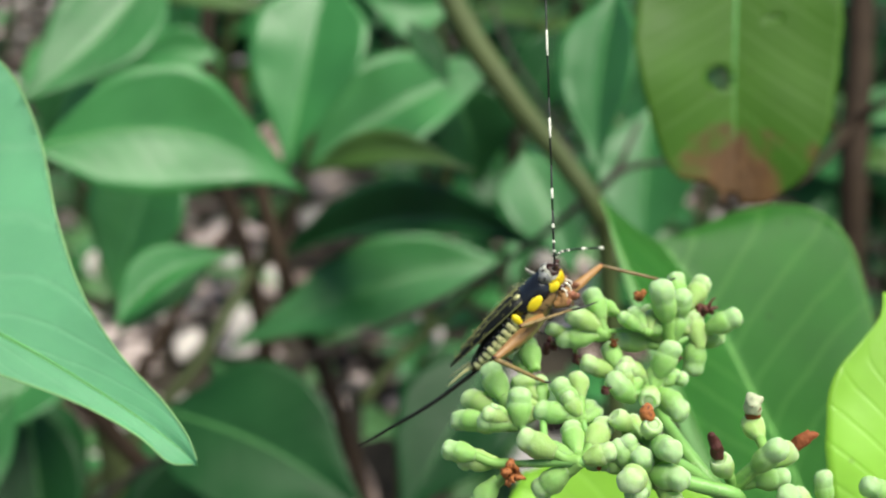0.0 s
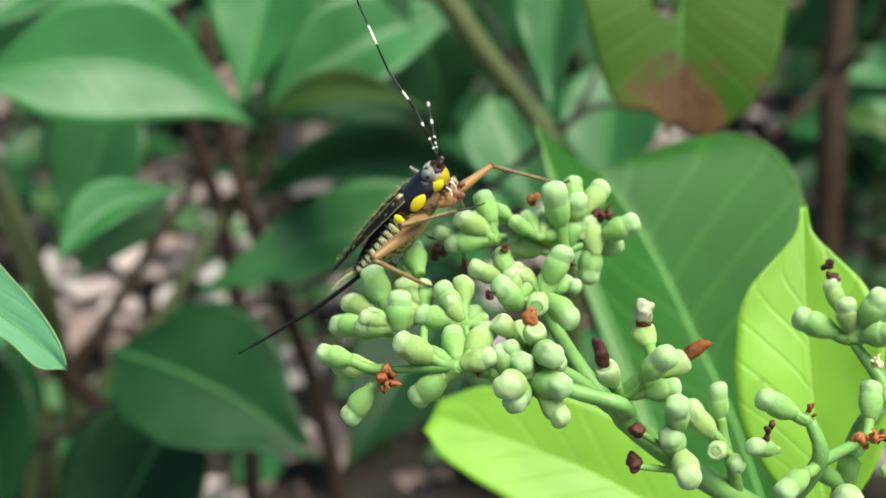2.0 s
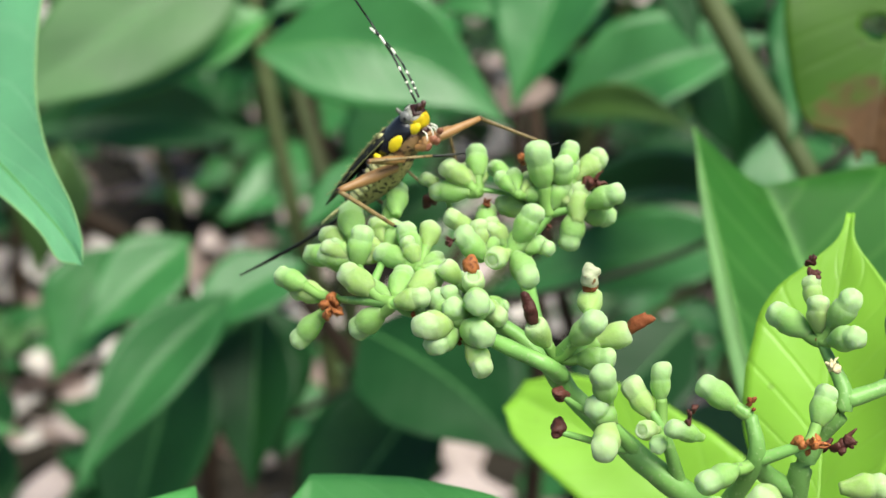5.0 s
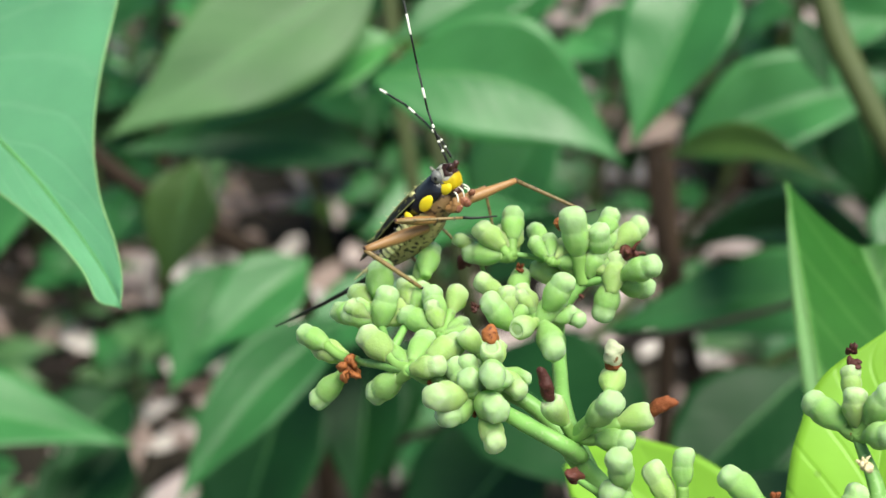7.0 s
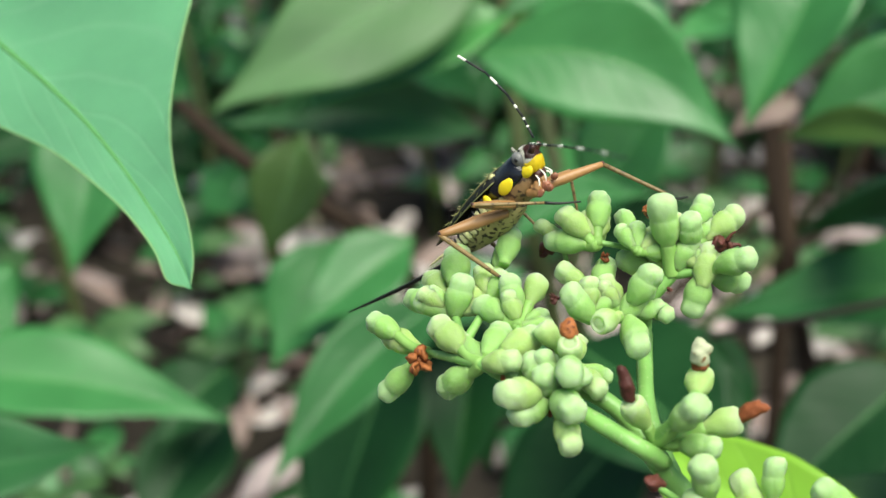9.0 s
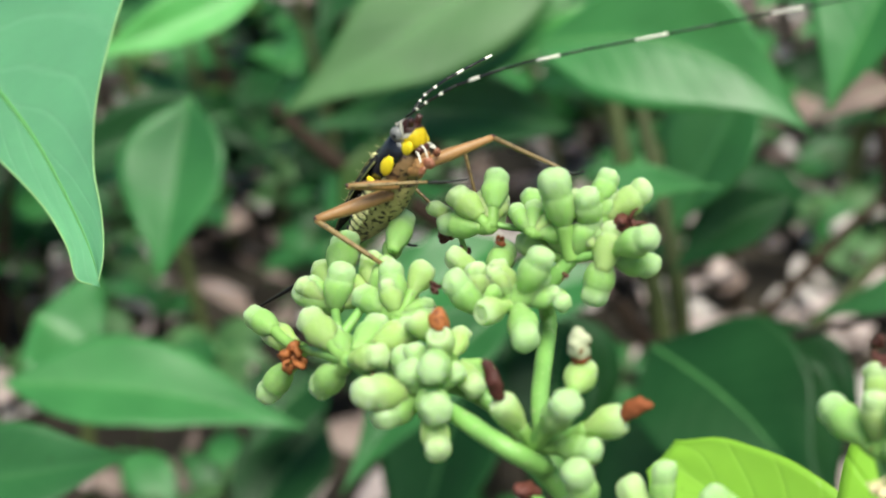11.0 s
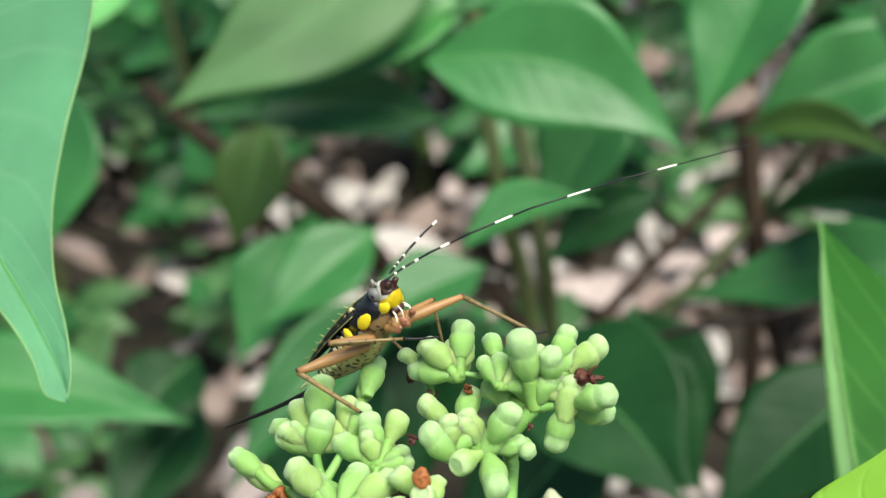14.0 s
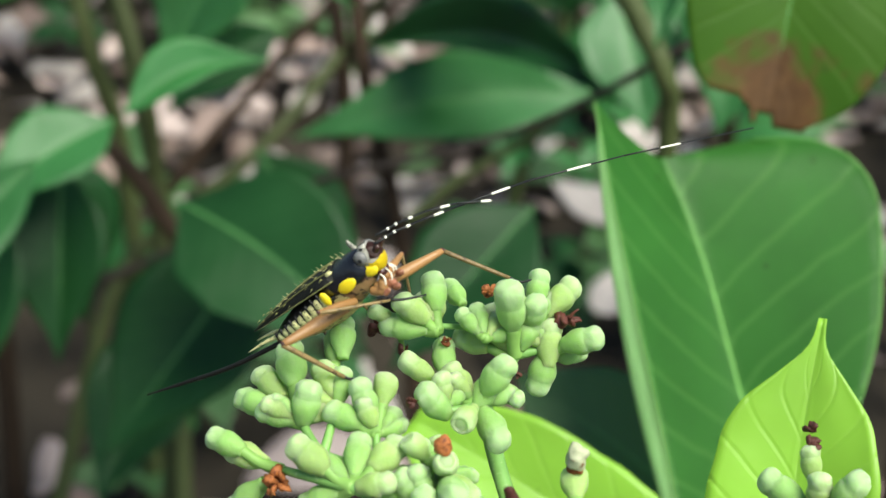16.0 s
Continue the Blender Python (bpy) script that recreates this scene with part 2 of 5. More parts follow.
# ---- builders ----
def part(name, bm, material, parent, label=""):
    me = bpy.data.meshes.new(name)
    for fc in bm.faces:
        fc.smooth = True
    bm.to_mesh(me)
    bm.free()
    me.materials.append(material)
    ob = new(name, me)
    if parent is not None:
        ob.parent = parent
        ob.matrix_parent_inverse = parent.matrix_world.inverted()
    if label:
        ob["label"] = label
    return ob


def thing(name, place, label, category, group="", kind=""):
    ob = new(name)
    ob.empty_display_size = 0.01
    ob.matrix_world = Matrix.Translation(place)
    return tagged(ob, label, category, group, kind)


def smooth_path(points, steps=6):
    """A Catmull-Rom line through the points."""
    p = [Vector(q) for q in points]
    p = [p[0] * 2 - p[1]] + p + [p[-1] * 2 - p[-2]]
    line = []
    for i in range(1, len(p) - 2):
        a, b, c, d = p[i - 1:i + 3]
        for k in range(steps):
            t = k / steps
            line.append(0.5 * (2 * b + (c - a) * t + (2 * a - 5 * b + 4 * c - d) * t * t + (3 * b - a - 3 * c + d) * t ** 3))
    return line + [p[-2]]


def tube(bm, points, radii, sides=10, steps=6, rough=0.0):
    """A round limb through the points, its radius given at each of them."""
    line = smooth_path(points, steps) if steps > 1 else [Vector(q) for q in points]
    n = len(line)
    rings = []
    ref = Vector((0.31, 0.17, 0.93))
    for i, q in enumerate(line):
        d = (line[min(i + 1, n - 1)] - line[max(i - 1, 0)]).normalized()
        s = d.cross(ref)
        if s.length < 0.05:
            s = d.cross(Vector((1, 0, 0)))
        s.normalize()
        w = d.cross(s)
        x = i / (n - 1) * (len(radii) - 1)
        k = min(int(x), len(radii) - 2)
        r = radii[k] + (radii[k + 1] - radii[k]) * (x - k)
        ring = []
        for j in range(sides):
            a = 2 * math.pi * j / sides
            rr = r * (1 + rough * noise.noise(q * 400 + Vector((math.cos(a), math.sin(a), 0)) * 1.3))
            ring.append(bm.verts.new(q + (s * math.cos(a) + w * math.sin(a)) * rr))
        rings.append(ring)
    for a, b in zip(rings, rings[1:]):
        for j in range(sides):
            bm.faces.new((a[j], a[(j + 1) % sides], b[(j + 1) % sides], b[j]))
    for ring, q, flip in ((rings[0], line[0], True), (rings[-1], line[-1], False)):
        c = bm.verts.new(q + (line[0] - line[1] if flip else line[-1] - line[-2]).normalized() * radii[0 if flip else -1] * 0.4)
        for j in range(sides):
            t = (ring[j], ring[(j + 1) % sides], c)
            bm.faces.new(t[::-1] if flip else t)
    return bm


def blob(bm, m, radii, bumps=0.0, freq=300.0, seg=16, rings=10):
    """A rounded lump with radii along the axes of the pose m."""
    made = bmesh.ops.create_uvsphere(bm, u_segments=seg, v_segments=rings, radius=1.0)["verts"]
    for v in made:
        q = Vector((v.co.x * radii[0], v.co.y * radii[1], v.co.z * radii[2]))
        w = m @ q
        if bumps:
            w += (w - m.translation) * bumps * noise.noise(w * freq)
        v.co = w
    return bm


def lathe(bm, profile, sides=14, wob=0.0, seed=0):
    """A turned shape: rows of radius and height."""
    rings = []
    for r, h in profile:
        ring = []
        for j in range(sides):
            a = 2 * math.pi * j / sides
            k = 1 + wob * noise.noise(Vector((math.cos(a) * 1.4 + seed, math.sin(a) * 1.4, h * 2.2 + seed * 0.7)))
            ring.append(bm.verts.new((r * k * math.cos(a), r * k * math.sin(a), h)))
        rings.append(ring)
    for a, b in zip(rings, rings[1:]):
        for j in range(sides):
            bm.faces.new((a[j], a[(j + 1) % sides], b[(j + 1) % sides], b[j]))
    bm.faces.new(rings[0][::-1])
    bm.faces.new(rings[-1])
    return bm


SHAPES = {  # half width along the blade, from base to tip
    0: (0.03, 0.34, 0.66, 0.88, 0.985, 1.0, 0.95, 0.84, 0.67, 0.46, 0.26, 0.11, 0.0),
    1: (0.03, 0.14, 0.30, 0.48, 0.66, 0.82, 0.94, 1.0, 0.99, 0.9, 0.7, 0.38, 0.0),
    2: (0.05, 0.40, 0.75, 0.95, 1.0, 0.94, 0.81, 0.64, 0.47, 0.33, 0.22, 0.13, 0.0),
    3: (0.05, 0.45, 0.75, 0.93, 1.0, 1.0, 0.98, 0.93, 0.86, 0.68, 0.30, 0.11, 0.0),
    8: (0.2, 0.55, 0.78, 0.92, 1.0, 1.0, 1.0, 0.98, 0.94, 0.87, 0.77, 0.62, 0.28),
    9: (0.05, 0.42, 0.72, 0.92, 1.0, 1.02, 1.02, 1.0, 0.93, 0.76, 0.43, 0.12, 0.05),
    4: (0.2, 0.55, 0.78, 0.92, 1.0, 1.0, 0.98, 0.93, 0.84, 0.70, 0.5, 0.28, 0.0),
}


def blade(bm, base, tip, normal, width, arch, fold, shape, swing, bite=None, along=26, across=5, thick=0.00028, seed=0.0, lop=1.0, notch=None):
    """A leaf blade from base to tip with a folded midrib, waved margins, thickness and optional bites."""
    b, t, nn = Vector(base), Vector(tip), Vector(normal).normalized()
    ax = t - b
    side = ax.cross(nn).normalized()
    nn = side.cross(ax).normalized()
    prof = SHAPES[shape]
    uvl = bm.loops.layers.uv.verify()
    tables = []
    f = math.tan(radians(fold))
    for layer in (0, 1):
        rows = []
        for i in range(along + 1):
            u = i / along
            x = u * (len(prof) - 1)
            k = min(int(x), len(prof) - 2)
            fr = x - k
            pa, pb, pc, pd = prof[max(k - 1, 0)], prof[k], prof[k + 1], prof[min(k + 2, len(prof) - 1)]
            hw = max(0.0005, width / 4 * (2 * pb + (pc - pa) * fr + (2 * pa - 5 * pb + 4 * pc - pd) * fr * fr + (3 * pb - pa - 3 * pc + pd) * fr ** 3))
            c = b + ax * u + nn * (arch * math.sin(math.pi * u)) + side * (swing * math.sin(math.pi * u))
            row = []
            for j in range(-across, across + 1):
                v = j / across
                lift = abs(v) * hw * f
                wave = 0.05 * width * abs(v) * noise.noise(Vector((u * 4.0 + seed, v * 1.2, seed * 3.1)))
                mar = 1 + 0.05 * noise.noise(Vector((u * 9 + seed * 2, math.copysign(1, v) if j else 0, 4.4)))
                if notch and v:
                    mar *= 1 - notch[2] * max(0.0, 1 - ((u - notch[0]) / notch[1]) ** 2) ** 0.5
                row.append((bm.verts.new(c + side * (v * hw * mar * (lop if v < 0 else 1.0)) + nn * (lift + wave - layer * thick)), u, 0.5 + v / 2))
            rows.append(row)
        tables.append(rows)
    top, bot = tables

    def face(vs):
        fc = bm.faces.new([q[0] for q in vs])
        for lp, q in zip(fc.loops, vs):
            lp[uvl].uv = (q[1], q[2])

    def cut(i, j):
        if not bite:
            return False
        u, v = (i + 0.5) / along, (j + 0.5) / across - 1
        return any(((u - bu) / ru) ** 2 + ((v - bv) / rv) ** 2 < 1 for bu, bv, ru, rv in bite)

    m = 2 * across
    gone = {(i, j) for i in range(along) for j in range(m) if cut(i, j)}
    for i in range(along):
        for j in range(m):
            if (i, j) in gone:
                continue
            face((top[i][j], top[i][j + 1], top[i + 1][j + 1], top[i + 1][j]))
            face((bot[i + 1][j], bot[i + 1][j + 1], bot[i][j + 1], bot[i][j]))
            for di, dj, e in ((-1, 0, ((i, j), (i, j + 1))), (1, 0, ((i + 1, j + 1), (i + 1, j))), (0, -1, ((i + 1, j), (i, j))), (0, 1, ((i, j + 1), (i + 1, j + 1)))):
                q = (i + di, j + dj)
                if q in gone or not (0 <= q[0] < along and 0 <= q[1] < m):
                    (a1, a2), (b1, b2) = e
                    face((top[b1][b2], top[a1][a2], bot[a1][a2], bot[b1][b2]))
    for v in [q[0] for rows in tables for row in rows for q in row] if bite else ():
        if not v.link_faces:
            bm.verts.remove(v)
    return bm


LEAVES = []


def leaf(parent, base, tip, normal, width, arch, fold, material, shape, swing, bite=None, along=26, across=5, lop=1.0, label="", notch=None):
    """One leaf, with its raised midrib, on a shrub."""
    seed = len(LEAVES) * 1.7 + 0.3
    bm = bmesh.new()
    blade(bm, base, tip, normal, width, arch, fold, shape, swing, bite, along, across, 0.00028, seed, lop, notch)
    ob = part("leaf", bm, material, parent, label)
    LEAVES.append(ob)
    if along > 20:  # the raised rib of the leaves nearer the camera
        b, t, nn = Vector(base), Vector(tip), Vector(normal).normalized()
        side = (t - b).cross(nn).normalized()
        nn = side.cross(t - b).normalized()
        line = [b + (t - b) * u + nn * (arch * math.sin(math.pi * u) - 0.0001) + side * (swing * math.sin(math.pi * u)) for u in (0, 0.15, 0.3, 0.45, 0.6, 0.75, 0.9)]
        w = width * 0.011
        rb = bmesh.new()
        tube(rb, line, [w, w * 0.95, w * 0.85, w * 0.7, w * 0.5, w * 0.3, w * 0.1], 6, 4)
        part("midrib", rb, rib_young if material is leaf_young else rib_near if material is leaf_near else rib_green, ob, "pale raised midrib")
    return ob

# ---- ground and litter ----
ground_me = bpy.data.meshes.new("ground")
gb = bmesh.new()
NG = 90
grid = []
for i in range(NG + 1):
    row = []
    for j in range(NG + 1):
        x, y = (((k / NG * 2 - 1) * 1.0) for k in (i, j))
        x, y = [math.copysign(abs(q) ** 2.6 * 60 + abs(q) * 3, q) for q in (x, y)]
        z = 0.03 * noise.noise(Vector((x * 1.3, y * 1.3, 0))) + 0.008 * noise.noise(Vector((x * 7, y * 7, 2)))
        row.append(gb.verts.new((x, y + 1, z)))
    grid.append(row)
for i in range(NG):
    for j in range(NG):
        gb.faces.new((grid[i][j], grid[i + 1][j], grid[i + 1][j + 1], grid[i][j + 1]))
ground = part("ground", gb, soil, None)
tagged(ground, "soil under a layer of fallen leaves, coloured dark for the shade", "ground", kind="structure")

rng = random.Random(5)


def litter_leaf(bm, x, y, z, size):
    a = rng.uniform(0, 6.283)
    d = Vector((math.cos(a), math.sin(a), rng.uniform(-0.25, 0.35))) * size
    nrm = Vector((rng.uniform(-0.5, 0.5), rng.uniform(-0.5, 0.5), 1))
    c = Vector((x, y, z))
    blade(bm, c - d / 2, c + d / 2, nrm, size * rng.uniform(0.35, 0.55), size * rng.uniform(-0.15, 0.2), rng.uniform(5, 28),
          rng.choice((0, 1, 4)), size * rng.uniform(-0.1, 0.1), None, 8, 2, 0.0006, rng.uniform(0, 50))


for material, count, lab in ((dead_pink, 800, "pinkish dry fallen leaves lying on the soil"), (dead_brown, 800, "brown dry fallen leaves on the soil"), (dead_grey, 600, "bleached grey fallen leaves on the soil")):
    lb = bmesh.new()
    for k in range(count):
        a, far = rng.uniform(0, 6.283), 3.2 * rng.random() ** 0.62
        x, y = 0.1 + far * math.cos(a), 1.0 + far * math.sin(a)
        one = bmesh.new() if far < 0.75 and y > 0.6 else None
        litter_leaf(lb if one is None else one, x, y, 0.02 + rng.random() * 0.035, rng.uniform(0.035, 0.1))
        if one is not None:
            tagged(part("fallen_leaf", one, material, None), lab.replace("leaves", "leaf", 1), "dead leaf", "fallen leaves")
    for k in range(2400):  # crumbled small pieces between the whole leaves
        a, far = rng.uniform(0, 6.283), 2.6 * rng.random() ** 0.6
        x, y, size = 0.1 + far * math.cos(a), 1.0 + far * math.sin(a), rng.uniform(0.015, 0.05)
        d = Vector((rng.uniform(-1, 1), rng.uniform(-1, 1), rng.uniform(-0.4, 0.5))).normalized() * size
        c = Vector((x, y, rng.uniform(0.015, 0.04)))
        blade(lb, c - d / 2, c + d / 2, Vector((rng.uniform(-0.7, 0.7), rng.uniform(-0.7, 0.7), 1)), size * rng.uniform(0.4, 0.9), size * rng.uniform(-0.2, 0.25), rng.uniform(0, 25),
              rng.choice((0, 1, 4, 8)), size * rng.uniform(-0.15, 0.15), None, 5, 1, 0.0005, rng.uniform(0, 50))
    tagged(part("leaf_litter", lb, material, None), lab, "leaf litter", kind="stuff")

# ---- background shrub ----
BACK = thing("shrub", (0.05, 0.5, 0), "broad-leaved green shrub with glossy leaves behind the flower buds", "shrub")
leaf(BACK, (-0.0496, 0.2912, 0.3917), (0.0332, 0.2822, 0.3681), (0.0636, -0.93, 0.36), 0.0410, 0.0035, 12, leaf_mid, 0, -0.0127)
leaf(BACK, (0.0352, 0.3221, 0.3647), (0.0612, 0.3512, 0.4238), (-0.3364, -0.7779, 0.5308), 0.0415, 0.0020, 25, leaf_mid, 1, 0.0000)
leaf(BACK, (0.0530, 0.3661, 0.3497), (0.1390, 0.3772, 0.3786), (-0.1140, -0.7665, 0.6320), 0.0389, 0.0022, 25, leaf_mid, 0, -0.0044)
leaf(BACK, (0.0473, 0.3425, 0.3559), (0.0999, 0.3119, 0.3578), (-0.3978, -0.6412, 0.6562), 0.0136, 0.0020, 30, leaf_olive, 0, -0.0077)
leaf(BACK, (0.0620, 0.4900, 0.2660), (0.1334, 0.3100, 0.3212), (-0.4105, -0.5223, 0.7474), 0.0300, 0.0017, 40, leaf_shaded, 0, -0.0180)
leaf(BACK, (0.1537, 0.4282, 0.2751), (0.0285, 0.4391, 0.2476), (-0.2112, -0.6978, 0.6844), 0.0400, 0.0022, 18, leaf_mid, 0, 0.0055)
leaf(BACK, (-0.0179, 0.3092, 0.2887), (0.0401, 0.2520, 0.2636), (-0.2277, -0.5744, 0.7862), 0.0535, 0.0019, 14, leaf_shaded, 0, -0.0048, bite=((0.93, -0.15, 0.03, 0.2),), along=40, across=10)
leaf(BACK, (0.0908, 0.2674, 0.3092), (0.0439, 0.2385, 0.2681), (-0.2004, -0.6788, 0.7064), 0.0394, 0.0015, 16, leaf_shaded, 0, 0.0000)
leaf(BACK, (-0.0215, 0.3974, 0.2965), (0.0049, 0.4105, 0.3509), (-0.3683, -0.8473, 0.3827), 0.0405, 0.0018, 22, leaf_mid, 1, 0.0000)
leaf(BACK, (-0.0342, 0.2658, 0.3410), (0.0073, 0.2719, 0.3558), (-0.2061, -0.5519, 0.8080), 0.0171, 0.0017, 30, leaf_mid, 0, -0.0056)
leaf(BACK, (0.0074, 0.3852, 0.4291), (-0.0531, 0.3477, 0.3902), (0.0140, -0.7309, 0.6824), 0.0357, 0.0020, 18, leaf_mid, 0, -0.0049)
leaf(BACK, (0.0085, 0.4209, 0.4146), (-0.0200, 0.3988, 0.3708), (-0.2485, -0.7898, 0.5608), 0.0249, 0.0017, 26, leaf_mid, 0, 0.0000)
leaf(BACK, (-0.0386, 0.3883, 0.3640), (-0.0248, 0.3953, 0.3929), (-0.1918, -0.9287, 0.3175), 0.0263, 0.0013, 18, leaf_mid, 1, 0.0000, bite=((0.8, -0.6, 0.1, 0.25),), along=40, across=10)
leaf(BACK, (0.0465, 0.5003, 0.3652), (0.0110, 0.5107, 0.3616), (-0.2875, -0.8118, 0.5082), 0.0200, 0.0015, 20, leaf_mid, 0, 0.0036)
leaf(BACK, (0.0723, 0.4991, 0.3834), (0.0144, 0.5213, 0.3908), (-0.1981, -0.7349, 0.6486), 0.0129, 0.0015, 20, leaf_olive, 0, 0.0020)
leaf(BACK, (0.1492, 0.4730, 0.3819), (0.1116, 0.4879, 0.3880), (-0.2493, -0.8310, 0.4972), 0.0320, 0.0015, 20, leaf_mid, 0, -0.0041)
leaf(BACK, (0.1188, 0.3944, 0.3700), (0.1288, 0.3867, 0.3243), (0.0228, -0.9850, 0.1708), 0.0373, 0.0018, 20, leaf_shaded, 0, -0.0023)
leaf(BACK, (0.1347, 0.3527, 0.3489), (0.1427, 0.3197, 0.3082), (-0.1081, -0.7829, 0.6127), 0.0385, 0.0017, 18, leaf_mid, 0, 0.0000)
leaf(BACK, (0.1782, 0.3316, 0.3670), (0.1613, 0.3027, 0.3160), (-0.4829, -0.6842, 0.5465), 0.0405, 0.0017, 16, leaf_mid, 0, 0.0000)
leaf(BACK, (0.1252, 0.2493, 0.4318), (0.1067, 0.2215, 0.3820), (-0.6476, -0.5369, 0.5407), 0.0259, 0.0014, 24, leaf_mid, 0, 0.0017)
leaf(BACK, (0.1612, 0.3616, 0.3930), (0.1307, 0.3570, 0.3562), (-0.3870, -0.8185, 0.4247), 0.0242, 0.0017, 22, leaf_shaded, 0, 0.0000)
leaf(BACK, (0.1178, 0.1619, 0.4690), (0.0999, 0.1279, 0.4045), (-0.2394, -0.8302, 0.5034), 0.0487, 0.0019, 10, leaf_brown, 8, 0.0014, bite=((0.6, 0.16, 0.04, 0.13), (0.4, -0.35, 0.012, 0.05), (1.0, 0.1, 0.03, 0.25), (0.97, 0.75, 0.04, 0.3)), along=64, across=14)
leaf(BACK, (0.0889, 0.3486, 0.4053), (0.1008, 0.3352, 0.3819), (0.0910, -0.8447, 0.5275), 0.0120, 0.0008, 20, leaf_shaded, 0, 0.0000)
leaf(BACK, (-0.0626, 0.4222, 0.4103), (-0.1622, 0.3642, 0.3462), (0.1437, -0.8343, 0.5322), 0.0538, 0.0022, 12, leaf_dull, 0, -0.0022)
leaf(BACK, (-0.0550, 0.4241, 0.3770), (-0.1350, 0.3904, 0.3400), (0.1056, -0.7000, 0.7000), 0.0340, 0.0018, 20, leaf_light, 0, 0.0045)
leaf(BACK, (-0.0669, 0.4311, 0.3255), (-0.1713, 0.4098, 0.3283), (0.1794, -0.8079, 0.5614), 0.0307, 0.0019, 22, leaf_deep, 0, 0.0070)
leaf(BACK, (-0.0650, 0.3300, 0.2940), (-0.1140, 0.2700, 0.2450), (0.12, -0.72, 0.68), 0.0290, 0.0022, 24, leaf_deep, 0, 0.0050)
leaf(BACK, (-0.1830, 0.4400, 0.1820), (-0.2090, 0.3800, 0.1410), (0.1, -0.75, 0.65), 0.0420, 0.0020, 18, leaf_shaded, 0, 0.0030)
leaf(BACK, (-0.0140, 0.4200, 0.1720), (-0.0520, 0.3600, 0.1180), (-0.1, -0.8, 0.6), 0.0460, 0.0020, 18, leaf_shaded, 0, 0.0030)
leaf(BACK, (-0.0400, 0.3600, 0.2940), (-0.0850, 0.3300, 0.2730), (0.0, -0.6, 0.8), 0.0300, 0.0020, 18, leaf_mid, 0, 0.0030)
leaf(BACK, (-0.1760, 0.4200, 0.2150), (-0.1950, 0.3800, 0.1940), (0.1, -0.75, 0.65), 0.0360, 0.0020, 18, leaf_shaded, 0, 0.0030)
leaf(BACK, (-0.2526, 0.2970, 0.2620), (-0.1374, 0.3020, 0.2514), (0.05, -0.55, 0.83), 0.0370, 0.0016, 16, leaf_mid, 0, -0.0050)
leaf(BACK, (-0.1200, 0.4110, 0.2824), (-0.1448, 0.3787, 0.2350), (0.0574, -0.8381, 0.5425), 0.0384, 0.0019, 18, leaf_mid, 0, 0.0000)
leaf(BACK, (-0.1528, 0.4706, 0.3091), (-0.1665, 0.4496, 0.2538), (0.1079, -0.9378, 0.3299), 0.0333, 0.0020, 18, leaf_olive, 0, 0.0000)
leaf(BACK, (-0.0600, 0.3721, 0.2700), (-0.0616, 0.3362, 0.2071), (-0.0995, -0.8630, 0.4954), 0.0361, 0.0018, 20, leaf_shaded, 0, 0.0000)
leaf(BACK, (-0.2256, 0.4227, 0.3372), (-0.2283, 0.3812, 0.2694), (0.1518, -0.8457, 0.5117), 0.0442, 0.0019, 20, leaf_mid, 0, 0.0000)
leaf(BACK, (-0.2261, 0.4700, 0.3167), (-0.3045, 0.4228, 0.2941), (0.3074, -0.7757, 0.5512), 0.0318, 0.0020, 20, leaf_shaded, 0, 0.0050)
leaf(BACK, (-0.1752, 0.4045, 0.3921), (-0.2413, 0.3599, 0.3663), (0.3417, -0.7959, 0.4999), 0.0215, 0.0017, 20, leaf_light, 0, -0.0026)
leaf(BACK, (-0.1740, 0.1384, 0.3146), (-0.1175, 0.1460, 0.3246), (-0.0246, -0.7251, 0.6883), 0.0247, 0.0011, 20, leaf_mid, 0, 0.0014)
leaf(BACK, (0.0076, 0.3289, 0.2807), (0.0440, 0.3034, 0.2375), (0.2039, -0.7578, 0.6198), 0.0403, 0.0016, 20, leaf_shaded, 0, 0.0000)
leaf(BACK, (0.0207, 0.4135, 0.3074), (-0.0224, 0.3966, 0.2792), (0.0073, -0.8622, 0.5065), 0.0247, 0.0018, 20, leaf_shaded, 0, 0.0033)
leaf(BACK, (0.0112, 0.3351, 0.2586), (-0.0457, 0.3034, 0.1876), (-0.3031, -0.7563, 0.5798), 0.0515, 0.0016, 20, leaf_shaded, 0, 0.0000)
leaf(BACK, (-0.0863, 0.3646, 0.2710), (-0.1111, 0.3182, 0.1774), (-0.1679, -0.8648, 0.4731), 0.0505, 0.0017, 20, leaf_shaded, 0, 0.0000)
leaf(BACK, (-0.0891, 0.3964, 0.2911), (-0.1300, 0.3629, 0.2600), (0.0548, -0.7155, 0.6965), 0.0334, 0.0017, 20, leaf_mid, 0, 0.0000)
leaf(BACK, (0.0129, 0.3826, 0.2708), (0.0432, 0.3646, 0.2100), (0.3260, -0.8496, 0.4147), 0.0435, 0.0017, 20, leaf_shaded, 0, 0.0000)
leaf(BACK, (-0.0752, 0.3872, 0.2698), (-0.0528, 0.3683, 0.2043), (0.5120, -0.7627, 0.3953), 0.0504, 0.0017, 20, leaf_shaded, 0, 0.0000)
leaf(BACK, (-0.2696, 0.3526, 0.2645), (-0.2420, 0.3542, 0.2469), (0.4640, -0.5741, 0.6746), 0.0477, 0.0018, 20, leaf_mid, 0, 0.0000)

leaf(BACK, (0.0560, 0.3900, 0.3560), (0.0300, 0.3800, 0.3440), (-0.2, -0.8, 0.5), 0.0150, 0.0030, 30, dead_brown, 0, 0.0020, label="dead brown leaf caught among the green ones")


